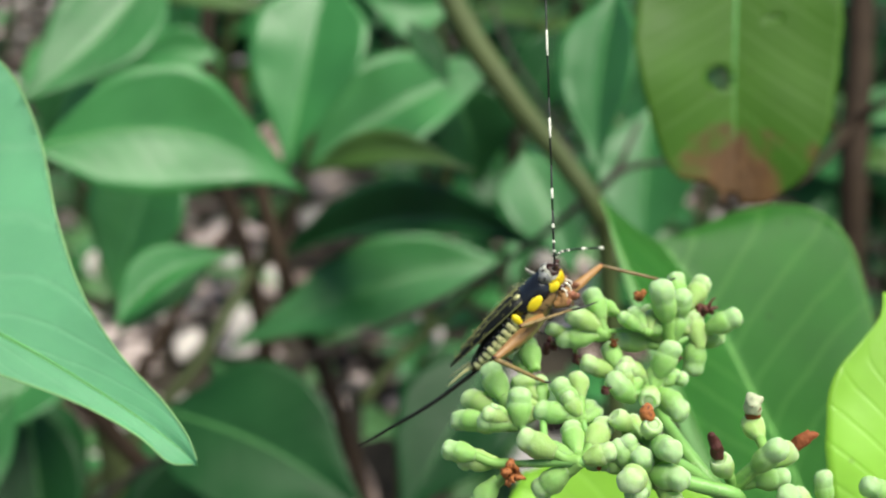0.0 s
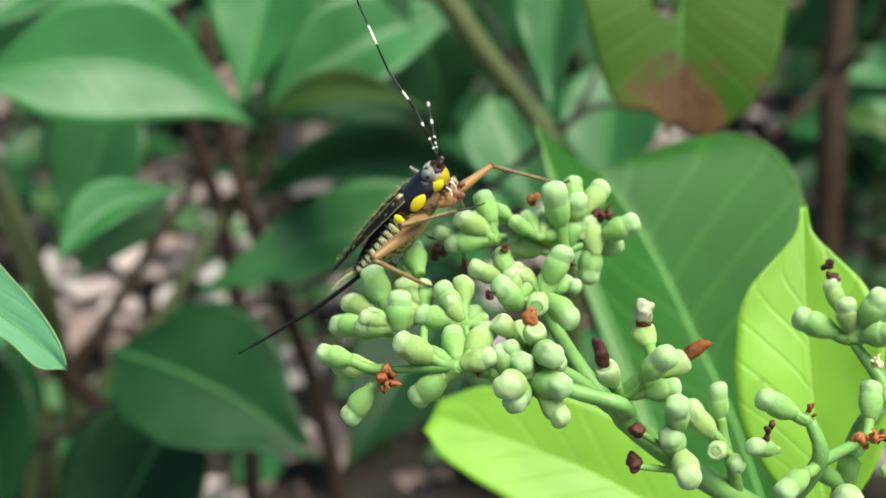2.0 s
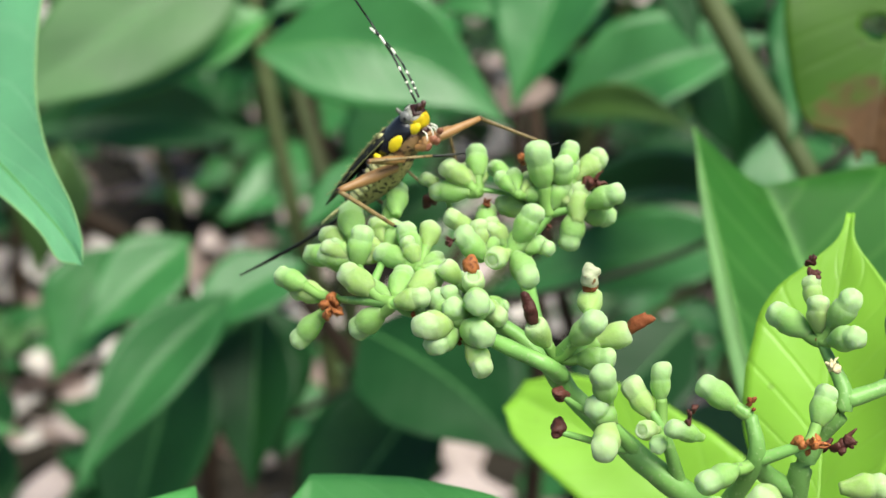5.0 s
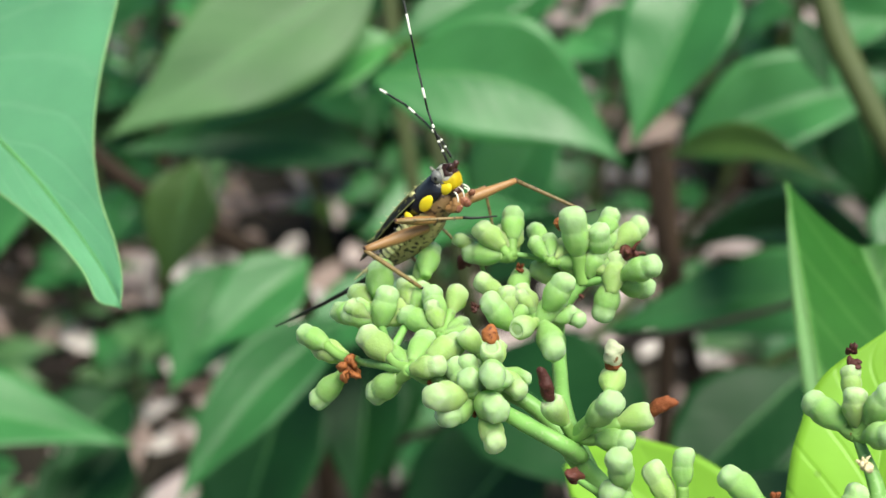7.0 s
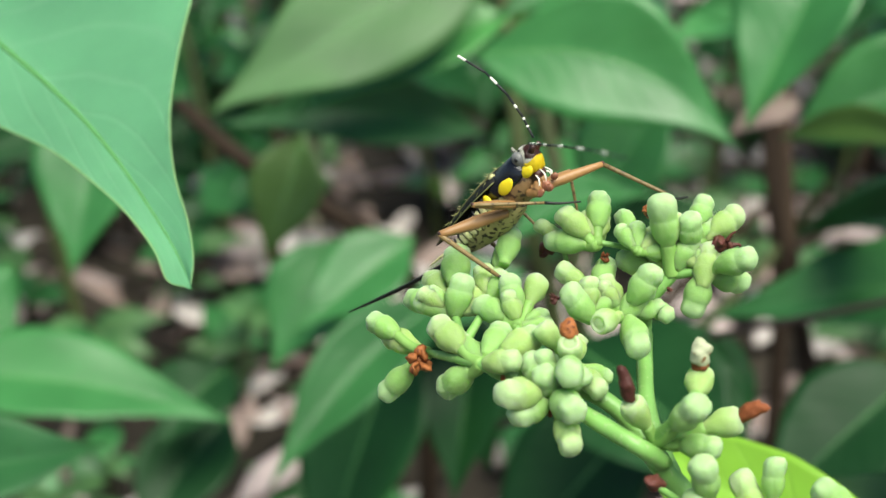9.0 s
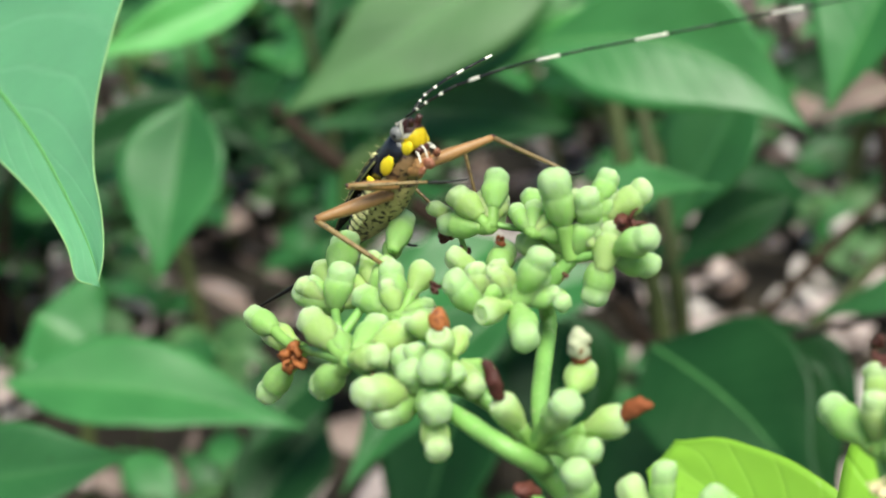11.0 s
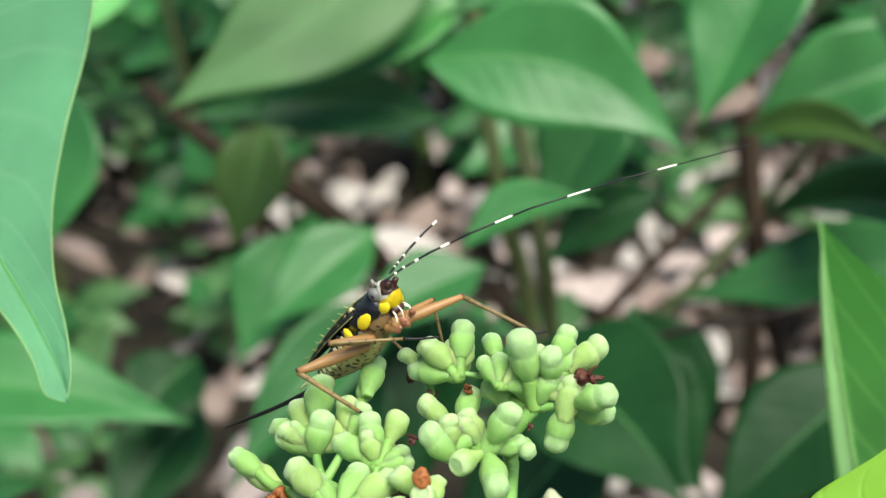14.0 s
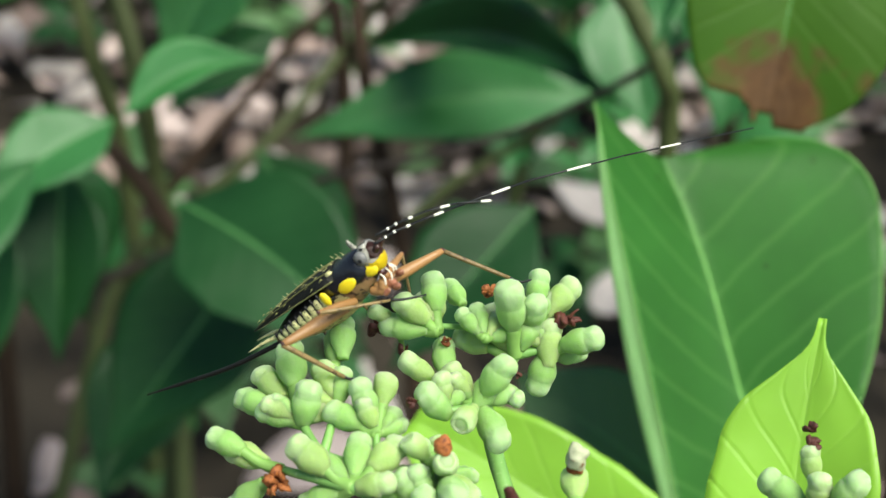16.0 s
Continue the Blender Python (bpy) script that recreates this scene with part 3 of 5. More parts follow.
def stem(parent, points, radii, material, name="stem", label="", sides=10, rough=0.12):
    bm = bmesh.new()
    tube(bm, points, radii, sides, 6, rough)
    return part(name, bm, material, parent, label)


stem(BACK, [(0.0646, 0.6007, 0.3864), (0.0568, 0.5873, 0.3464), (0.0550, 0.5715, 0.2883), (0.0632, 0.5563, 0.2399), (0.0674, 0.5471, 0.1855), (0.0658, 0.5313, 0.1101), (0.0496, 0.5110, -0.0931)], [0.0032, 0.0035, 0.0038, 0.0044, 0.0046, 0.0049, 0.0052], bark_brown, "stem")
stem(BACK, [(0.0621, 0.5439, 0.2430), (0.0446, 0.5288, 0.2256), (0.0246, 0.5142, 0.2077), (-0.0121, 0.5007, 0.1784), (-0.0475, 0.4841, 0.1427), (-0.0837, 0.4421, 0.0082)], [0.0028, 0.0030, 0.0030, 0.0036, 0.0041, 0.0044], bark_green, "stem")
stem(BACK, [(0.0646, 0.5425, 0.2416), (0.0760, 0.5247, 0.2760), (0.0845, 0.5145, 0.2926), (0.0879, 0.5100, 0.3189)], [0.0028, 0.0025, 0.0019, 0.0011], bark_green, "stem")
stem(BACK, [(0.0655, 0.5544, 0.2371), (0.0839, 0.5597, 0.2479), (0.0964, 0.5726, 0.2731), (0.1103, 0.5823, 0.3086)], [0.0029, 0.0023, 0.0020, 0.0015], bark_brown, "stem")
stem(BACK, [(0.0859, 0.3049, 0.4332), (0.0932, 0.2939, 0.4120), (0.1055, 0.2806, 0.3888), (0.1168, 0.2696, 0.3710), (0.1243, 0.2614, 0.3568), (0.1300, 0.2647, 0.3347), (0.1348, 0.2665, 0.2389), (0.1318, 0.2565, 0.0375)], [0.0043, 0.0043, 0.0041, 0.0037, 0.0033, 0.0032, 0.0032, 0.0032], bark_green, "stem")
stem(BACK, [(0.3544, 0.4613, 0.3829), (0.3438, 0.4421, 0.3438), (0.3319, 0.4246, 0.3080), (0.3251, 0.4119, 0.2705), (0.3165, 0.3873, 0.1327), (0.3077, 0.3591, -0.0492)], [0.0064, 0.0064, 0.0067, 0.0064, 0.0067, 0.0072], bark_brown, "stem")
stem(BACK, [(0.3272, 0.3952, 0.3352), (0.3222, 0.4121, 0.3209), (0.2949, 0.3958, 0.3101), (0.2750, 0.3864, 0.3051)], [0.0021, 0.0023, 0.0018, 0.0010], bark_brown, "stem")
stem(BACK, [(-0.0458, 0.3404, 0.2389), (-0.0132, 0.3370, 0.2573), (0.0241, 0.3227, 0.2872), (0.0641, 0.3039, 0.3085), (0.0926, 0.2994, 0.3206), (0.1111, 0.2862, 0.3379), (0.1310, 0.2740, 0.3588), (0.1411, 0.2732, 0.3651), (0.1549, 0.2693, 0.3669)], [0.0016, 0.0015, 0.0014, 0.0012, 0.0012, 0.0012, 0.0014, 0.0012, 0.0008], twig_dark, "twig")
stem(BACK, [(0.1330, 0.2737, 0.3596), (0.1396, 0.2746, 0.3674), (0.1470, 0.2771, 0.3797)], [0.0011, 0.0010, 0.0006], twig_dark, "twig")
stem(BACK, [(0.1316, 0.3751, 0.4022), (0.1331, 0.3616, 0.3872), (0.1340, 0.3357, 0.3757), (0.1300, 0.2905, 0.3642)], [0.0008, 0.0008, 0.0008, 0.0008], twig_dark, "twig")
stem(BACK, [(-0.0475, 0.4303, 0.2524), (-0.0319, 0.4191, 0.2374), (-0.0217, 0.4103, 0.2238), (-0.0016, 0.3949, 0.2021)], [0.0035, 0.0038, 0.0040, 0.0040], bark_brown, "stem")
stem(BACK, [(0.0735, 0.3845, 0.2382), (0.0894, 0.3857, 0.2543), (0.1122, 0.3849, 0.2712), (0.1259, 0.3733, 0.2886)], [0.0024, 0.0021, 0.0017, 0.0009], bark_green, "stem")
stem(BACK, [(-0.2359, 0.5395, 0.3001), (-0.1975, 0.5217, 0.2779), (-0.1608, 0.5185, 0.2603), (-0.1215, 0.5021, 0.2419), (-0.1058, 0.5049, 0.2091), (-0.1001, 0.4994, 0.1188), (-0.0971, 0.4720, -0.0688)], [0.0036, 0.0044, 0.0053, 0.0055, 0.0053, 0.0053, 0.0055], bark_brown, "stem")
stem(BACK, [(-0.0585, 0.5201, 0.3464), (-0.0482, 0.5040, 0.3094), (-0.0322, 0.4810, 0.2563), (-0.0264, 0.4747, 0.2116), (-0.0217, 0.4527, 0.1035), (-0.0179, 0.4137, -0.0710)], [0.0033, 0.0036, 0.0038, 0.0041, 0.0043, 0.0046], bark_green, "stem")
stem(BACK, [(0.0542, 0.5058, 0.3524), (0.0590, 0.4796, 0.2945), (0.0654, 0.4617, 0.2545), (0.0840, 0.4414, 0.1770), (0.0982, 0.4091, 0.0148)], [0.0032, 0.0034, 0.0037, 0.0039, 0.0042], bark_brown, "stem")
stem(BACK, [(-0.0469, 0.5317, 0.2884), (-0.0362, 0.5056, 0.2477), (-0.0255, 0.4781, 0.2047), (-0.0184, 0.4659, 0.1615), (-0.0146, 0.4149, 0.0012)], [0.0036, 0.0038, 0.0041, 0.0043, 0.0046], bark_green, "stem")
stem(BACK, [(-0.0815, 0.5749, 0.3789), (-0.0701, 0.5522, 0.3137), (-0.0564, 0.5312, 0.2510), (-0.0402, 0.5224, 0.1827), (-0.0252, 0.4872, -0.0209)], [0.0035, 0.0040, 0.0045, 0.0048, 0.0054], bark_green, "stem")
stem(BACK, [(0.0664, 0.5709, 0.2654), (0.0372, 0.5533, 0.2412), (0.0109, 0.5353, 0.2144), (-0.0215, 0.5254, 0.1771)], [0.0024, 0.0027, 0.0029, 0.0032], bark_brown, "stem")

# ---- thicket farther back ----
tr = random.Random(11)


def sapling(x, y, h):
    """A thin upright shoot with a handful of drooping leaves."""
    ob = thing("sapling", (x, y, 0), "thin sapling with broad green leaves in the thicket, many darkened as if in shade", "sapling", "saplings in the thicket")
    lean = (tr.uniform(-0.1, 0.1), tr.uniform(-0.08, 0.08))
    stem(ob, [(x, y, -0.02), (x + lean[0] * 0.4, y + lean[1] * 0.4, h * 0.45), (x + lean[0], y + lean[1], h)], [0.005, 0.0042, 0.0025], tr.choice((bark_brown, bark_green)))
    for i in range(tr.randint(6, 9)):
        u = tr.uniform(0.15, 1.0)
        b = Vector((x + lean[0] * u, y + lean[1] * u, h * u))
        a = tr.uniform(0, 6.283)
        d = Vector((math.cos(a), math.sin(a), tr.uniform(-0.75, 0.35))).normalized() * tr.uniform(0.045, 0.115)
        n = Vector((tr.uniform(-0.4, 0.4), tr.uniform(-1.1, -0.2), 0.8))
        leaf(ob, b, b + d, n, d.length * tr.uniform(0.4, 0.55), 0.008, 18, tr.choice((leaf_mid, leaf_shaded, leaf_mid, leaf_mid, leaf_shaded, leaf_shaded, leaf_olive)), 0, tr.uniform(-0.008, 0.008), None, 14, 3)


CLEARINGS = ((-0.04, 0.75, 0.05), (0.02, 0.69, 0.04), (0.58, 1.32, 0.03), (0.8, 1.33, 0.04), (-0.43, 1.04, 0.05), (-0.31, 1.29, 0.035), (-0.12, 1.02, 0.025), (0.16, 0.84, 0.025), (0.08, 1.0, 0.04), (-0.30, 0.82, 0.035), (-0.26, 1.2, 0.03), (0.08, 1.38, 0.035), (-0.84, 1.41, 0.04), (0.0, 1.1, 0.03))


def open_ground(x, y):
    """Whether a place lies on one of the bare tracks between the bushes."""
    for cx, cy, r in CLEARINGS:
        u = max(0.0, min(1.05, (x * cx + y * cy) / (cx * cx + cy * cy)))
        if math.hypot(x - cx * u, y - cy * u) < r:
            return True
    return False


for k in range(270):
    x, y, h = tr.uniform(-1.2, 1.6), 0.62 + 1.2 * tr.random(), tr.uniform(0.12, 0.5)
    if not open_ground(x, y):
        sapling(x, y, h)


def seedling(x, y):
    """A low weed among the fallen leaves."""
    h = tr.uniform(0.03, 0.13)
    ob = thing("seedling", (x, y, 0), "small green seedling among the fallen leaves", "seedling", "seedlings on the ground")
    stem(ob, [(x, y, -0.01), (x, y, h)], [0.0016, 0.001], bark_green, sides=5)
    for i in range(5):
        a = i * 2.4 + x * 40
        d = Vector((math.cos(a), math.sin(a), tr.uniform(-0.3, 0.5))).normalized() * tr.uniform(0.025, 0.06)
        b = Vector((x, y, h * tr.uniform(0.55, 1.0)))
        leaf(ob, b, b + d, Vector((0, -0.5, 0.85)), d.length * tr.uniform(0.4, 0.6), 0.004, 14, tr.choice((leaf_mid, leaf_dull, leaf_deep, leaf_dull)), 0, 0.0, None, 8, 2)


for k in range(190):
    seedling(tr.uniform(-0.9, 0.9), 0.45 + 1.1 * tr.random())

# ---- foreground shrub ----
FRONT = thing("flowering_shrub", (0.06, 0.02, 0), "shrub with bright young leaves below a cluster of green buds", "shrub")


def broad_leaf(parent, base, tip, normal, rows, lift, material, skew=0.0, roll=None, label="", cols=9, along=44, rim=None):
    """A large uneven leaf: rows of (share of its length, one margin, midrib, other margin) in mm across the axis; lift raises it by share and side.
    roll: the pale margin that curls over, as (width in mm, material)."""
    b, t, nn = Vector(base), Vector(tip), Vector(normal).normalized()
    ax = t - b
    side = ax.cross(nn).normalized()
    nn = side.cross(ax).normalized()
    line = smooth_path([(r[0], r[1], r[2]) for r in rows], 8), smooth_path([(r[0], r[3], r[2]) for r in rows], 8)
    bm = bmesh.new()
    uvl = bm.loops.layers.uv.verify()
    grid, edge = [], []
    for k in range(along + 1):
        x = k / along * (len(line[0]) - 1)
        i = min(int(x), len(line[0]) - 2)
        p, q = [ln[i].lerp(ln[i + 1], x - i) for ln in line]
        row = []
        for j in range(-cols, cols + 1):
            c = abs(j) / cols
            far = p.y if j < 0 else q.y
            at = p.z + (far - p.z) * c
            u = p.x + (skew * c ** 1.4 * p.x * p.x if j < 0 else 0.0)
            ripple = 0.6 * c * noise.noise(Vector((p.x * 5, j * 0.15, far * 0.01)))
            w = b + ax * u + side * (at * 0.001) + nn * ((lift(p.x, j / cols) + ripple) * 0.001)
            row.append((bm.verts.new(w), p.x, 0.5 + 0.5 * j / cols))
        grid.append(row)
        edge.append((row[0][0].co.copy(), p.x))
    for r0, r1 in zip(grid, grid[1:]):
        for j in range(2 * cols):
            vs = (r0[j], r0[j + 1], r1[j + 1], r1[j])
            fc = bm.faces.new([v[0] for v in vs])
            for lp, v in zip(fc.loops, vs):
                lp[uvl].uv = (v[1], v[2])
    ribs = [grid[k][cols][0].co.copy() - nn * 0.0001 for k in range(0, along + 1, 4)]
    rims = [[row[j][0].co.copy() for row in grid] for j in (0, 2 * cols)]
    bmesh.ops.solidify(bm, geom=bm.faces[:], thickness=0.0003)
    bmesh.ops.recalc_face_normals(bm, faces=bm.faces)
    ob = part("leaf", bm, material, parent, label)
    LEAVES.append(ob)
    n = len(ribs)
    w = max(abs(r[3] - r[1]) for r in rows) * 0.000011
    part("midrib", tube(bmesh.new(), ribs, [w * (1 - 0.85 * k / (n - 1)) for k in range(n)], 6, 3), rib_near if material is leaf_near else rib_green, ob, "pale raised midrib")
    if rim:
        for line in rims:
            part("leaf_margin", tube(bmesh.new(), line, [0.00008, 0.00016, 0.00016, 0.00014, 0.00008], 6, 1), rim, ob, "thin pale margin")
    if roll:
        rb = bmesh.new()
        strips = []
        for w, u in edge:
            wide = roll[0] * max(0.06, math.sin(math.pi * min(1, u * 1.02)) ** 0.7) * 0.001
            strips.append([rb.verts.new(w + (nn * 0.0003) - side * wide * f + nn * wide * 0.45 * f) for f in (0, 0.35, 0.7, 1)])
        for r0, r1 in zip(strips, strips[1:]):
            for j in range(3):
                rb.faces.new((r0[j], r1[j], r1[j + 1], r0[j + 1]))
        bmesh.ops.solidify(rb, geom=rb.faces[:], thickness=0.0003)
        part("rolled_margin", rb, roll[1], ob, "pale margin rolled over")
    return ob


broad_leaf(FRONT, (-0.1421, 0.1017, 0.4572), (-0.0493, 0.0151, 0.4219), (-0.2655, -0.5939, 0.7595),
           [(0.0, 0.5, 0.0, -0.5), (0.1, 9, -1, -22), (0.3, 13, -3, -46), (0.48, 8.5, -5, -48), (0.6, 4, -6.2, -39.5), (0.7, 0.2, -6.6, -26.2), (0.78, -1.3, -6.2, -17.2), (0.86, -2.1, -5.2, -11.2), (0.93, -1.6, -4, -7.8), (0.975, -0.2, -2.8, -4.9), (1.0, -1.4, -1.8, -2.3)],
           lambda u, v: 1.3 * math.sin(math.pi * u) + abs(v) * 1.2, leaf_sheen, label="glossy leaf with a long tip, painted pale blue-green with sky sheen", along=60, cols=11, rim=leaf_pale)
leaf(FRONT, (0.0543, -0.0105, 0.3917), (0.0614, 0.0128, 0.4322), (-0.4435, -0.7409, 0.5044), 0.0210, 0.0008, 14, leaf_young, 9, -0.0008, along=40, across=8)
leaf(FRONT, (0.0647, 0.0266, 0.3584), (0.0184, 0.0647, 0.3791), (-0.2807, -0.6996, 0.6571), 0.0233, 0.0008, 12, leaf_young, 8, 0.0031, along=40, across=8)
leaf(FRONT, (0.0242, -0.0119, 0.3898), (-0.0530, 0.0035, 0.3870), (-0.1025, -0.3447, 0.9331), 0.0225, 0.0006, 12, leaf_light, 4, 0.0000, along=90, across=8, notch=(0.64, 0.1, 0.8))
broad_leaf(FRONT, (0.0917, 0.0659, 0.3393), (0.0749, 0.1100, 0.4052), (-0.4245, -0.7990, 0.4260),
           [(0.0, -13, 0, 0.5), (0.12, -13.6, 1, 10), (0.3, -13.2, 2, 21), (0.5, -12.8, 1.5, 29.5), (0.68, -12.4, 1, 33.5), (0.82, -12, 0, 35), (0.92, -11.6, -1.2, 32), (0.985, -11.2, -2.4, 25), (1.02, -11, -3, 15)],
           lambda u, v: (9.5 + 2.5 * u) * (-v) ** 1.15 - 4 * u * u * (1 + v) if v < 0 else -4 * u * u - 9 * v * u, leaf_near,
           skew=0.15, roll=(3.4, leaf_pale), label="broad green leaf folded along its midrib", along=60, cols=12, rim=rib_near)
leaf(FRONT, (0.0887, 0.0899, 0.3306), (0.0532, 0.1269, 0.3438), (-0.3277, -0.5797, 0.7460), 0.0306, 0.0007, 14, leaf_dull, 4, 0.0012)

# ---- bud cluster ----
CLUSTER = thing("bud_cluster", BASE, "dense flat-topped cluster of pale green flower buds", "flower cluster")


def mesh_of(name, bm, material):
    for fc in bm.faces:
        fc.smooth = True
    me = bpy.data.meshes.new(name)
    bm.to_mesh(me)
    bm.free()
    me.materials.append(material)
    return me


BUD_SHAPES = {  # radius and height: neck, swollen cup, a waist at the rim, and the closed petals as a dome
    "club": ((0.2, -0.95), (0.25, -0.78), (0.33, -0.6), (0.41, -0.42), (0.445, -0.24), (0.45, -0.1), (0.43, 0.0), (0.4, 0.06), (0.395, 0.1), (0.41, 0.18), (0.42, 0.28), (0.39, 0.41), (0.3, 0.52), (0.15, 0.58), (0.03, 0.595)),
    "round": ((0.23, -0.8), (0.31, -0.64), (0.4, -0.47), (0.455, -0.3), (0.47, -0.14), (0.455, -0.02), (0.425, 0.04), (0.42, 0.08), (0.42, 0.17), (0.425, 0.27), (0.385, 0.4), (0.29, 0.5), (0.15, 0.555), (0.03, 0.57)),
    "long": ((0.17, -0.85), (0.21, -0.65), (0.32, -0.48), (0.38, -0.28), (0.385, -0.08), (0.36, 0.0), (0.375, 0.1), (0.4, 0.25), (0.385, 0.42), (0.31, 0.54), (0.18, 0.6), (0.04, 0.615)),
    "cup": ((0.17, -0.85), (0.2, -0.66), (0.28, -0.5), (0.37, -0.32), (0.43, -0.12), (0.44, 0.06), (0.415, 0.2), (0.36, 0.29), (0.3, 0.325), (0.255, 0.31), (0.21, 0.28), (0.14, 0.29), (0.04, 0.3)),
}
BUD_MESH = {}


def fine_profile(prof):
    line = smooth_path([(r, 0, h) for r, h in prof], 2)
    return [(max(0.01, q.x), q.z) for q in line]


for kind, prof in BUD_SHAPES.items():
    for s in range(3):
        bm = lathe(bmesh.new(), fine_profile(prof), 22, 0.05 + 0.02 * s, s * 3.7 + len(kind))
        for v in bm.verts:
            ang, z = math.atan2(v.co.y, v.co.x), v.co.z
            k = 1 + 0.05 * noise.noise(v.co * 3 + Vector((s * 5, 0, 0))) + 0.02 * noise.noise(v.co * 9)
            if kind == "long":
                k *= 1 - 0.09 * max(0, math.cos(6 * ang)) ** 3
            elif z > 0.08 and kind != "cup":  # five petals pressed together
                k *= 1 + 0.06 * math.cos(5 * ang + s) * min(1, (z - 0.08) * 5)
            elif kind == "cup" and z > 0.2:  # a ragged rim
                k *= 1 + 0.07 * noise.noise(Vector((math.cos(ang) * 3, math.sin(ang) * 3, s * 2.0)))
            lean = 0.16 * (s - 1) * (z + 0.3) * abs(z + 0.3)
            v.co.x, v.co.y = v.co.x * k + lean, v.co.y * k * (0.93 + 0.05 * s)
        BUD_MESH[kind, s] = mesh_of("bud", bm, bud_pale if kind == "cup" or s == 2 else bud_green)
COUNT = [0]


def bud(parent, place, toward, size, kind="club"):
    """A bud at a place, its stalk end towards a node of the cluster. size: its thickness in mm."""
    p, d = Vector(place) * 0.001 + HEAD, (Vector(place) - Vector(toward)).normalized()
    COUNT[0] += 1
    ob = new("bud", BUD_MESH[kind, COUNT[0] % 3])
    s = size * 0.00103
    ob.matrix_world = Matrix.Translation(p) @ d.to_track_quat("Z", "Y").to_matrix().to_4x4() @ Matrix.Rotation(COUNT[0] * 2.4, 4, "Z") @ Matrix.Diagonal((s, s, s * 1.08, 1))
    m = ob.matrix_world.copy()
    ob.parent = parent
    ob.matrix_parent_inverse = parent.matrix_world.inverted()
    ob.matrix_basis = m
    gap = (Vector(place) - Vector(toward)).length
    if 0.9 * size < gap < 9:
        foot, neck = Vector(toward), Vector(place) - (Vector(place) - Vector(toward)).normalized() * size * 0.75
        sag = (foot + neck) / 2 + Vector((0, 0, -0.06 * gap))
        stem(parent, [mm(*q) for q in (foot, sag, neck)], [size * 0.00024, size * 0.00021, size * 0.00022], bud_stalk, "bud_stalk", "", 8, 0.1)
    return ob


def mm(*p):
    return Vector(p) * 0.001 + HEAD


def stalk(points, radii, material=stalk_green, name="stalk", parent=CLUSTER, label=""):
    return stem(parent, [mm(*p) for p in points], [r * 0.001 for r in radii], material, name, label, 10, 0.08)


def scrap(place, size, material, name="withered_flower", parent=CLUSTER, toward=None, label=""):
    """A dried, crumpled flower remnant: a core with shrivelled lobes."""
    bm = bmesh.new()
    p = mm(*place)
    r = random.Random(sum(place))
    s = size * 0.00106
    d = Vector((0, 0, 1)) if toward is None else (Vector(place) - Vector(toward)).normalized()
    for k in range(7):
        q = d * r.uniform(-0.35, 0.4) + Vector((r.uniform(-1, 1), r.uniform(-1, 1), r.uniform(-1, 1))) * 0.24
        m = Matrix.Translation(p + q * s) @ Euler((r.uniform(0, 6), r.uniform(0, 6), r.uniform(0, 6))).to_matrix().to_4x4()
        blob(bm, m, (s * r.uniform(0.16, 0.34), s * r.uniform(0.14, 0.26), s * r.uniform(0.08, 0.2)), 0.8, 1600, 9, 6)
    for k in range(3):
        q = (d + Vector((r.uniform(-1, 1), r.uniform(-1, 1), r.uniform(-1, 1))) * 0.9).normalized()
        tube(bm, [p + q * s * 0.25, p + q * s * 0.5, p + q * s * 0.62 + Vector((r.uniform(-1, 1), 0, r.uniform(-1, 1))) * s * 0.15], [s * 0.1, s * 0.07, s * 0.03], 5, 3, 0.5)
    return part(name, bm, material, parent, label)


def lump(place, size, material, toward, longer=1.3, name="dried_tip", label="dried brown tip"):
    """A shrunken rounded remnant sitting on a bud."""
    d = (Vector(place) - Vector(toward)).normalized()
    m = Matrix.Translation(mm(*place)) @ d.to_track_quat("Z", "Y").to_matrix().to_4x4()
    s = size * 0.0005
    bm = blob(bmesh.new(), m, (s * 0.8, s * 0.75, s * longer), 0.45, 1100, 18, 14)
    return part(name, bm, material, CLUSTER, label)


bud(CLUSTER, (7.8, 5.1, -7.4), (8.0, 1.5, -11.0), 3.2, "round")
bud(CLUSTER, (4.7, 3.1, -8.6), (8.0, 1.5, -11.0), 3.1, "round")
bud(CLUSTER, (7.3, 5.5, -10.8), (8.0, 1.5, -11.0), 3.3, "round")
bud(CLUSTER, (3.7, 3.5, -11.5), (8.0, 1.5, -11.0), 3.5, "club")
bud(CLUSTER, (1.7, 4.3, -10.4), (3.7, 3.5, -11.5), 2.3, "long")
bud(CLUSTER, (11.0, 8.6, -10.1), (13.0, -1.0, -10.5), 3.2, "long")
bud(CLUSTER, (15.8, -0.2, -6.5), (17.2, -0.1, -13.5), 4.4, "long")
bud(CLUSTER, (15.5, 2.9, -11.1), (17.2, -0.1, -13.5), 4.0, "round")
bud(CLUSTER, (18.6, 0.7, -10.2), (17.2, -0.1, -13.5), 3.3, "round")
bud(CLUSTER, (20.1, 4.2, -6.6), (19.0, 1.0, -10.0), 3.0, "round")
bud(CLUSTER, (23.3, 3.7, -7.8), (19.0, 1.0, -10.0), 3.4, "club")
bud(CLUSTER, (18.8, 0.3, -7.6), (19.0, 1.0, -10.0), 3.2, "round")
bud(CLUSTER, (24.8, -2.2, -10.3), (21.0, -0.5, -12.5), 3.4, "round")
bud(CLUSTER, (21.1, 0.5, -11.7), (21.0, -0.5, -12.5), 3.4, "club")
bud(CLUSTER, (24.2, 1.1, -14.2), (21.0, -0.5, -12.5), 3.4, "club")
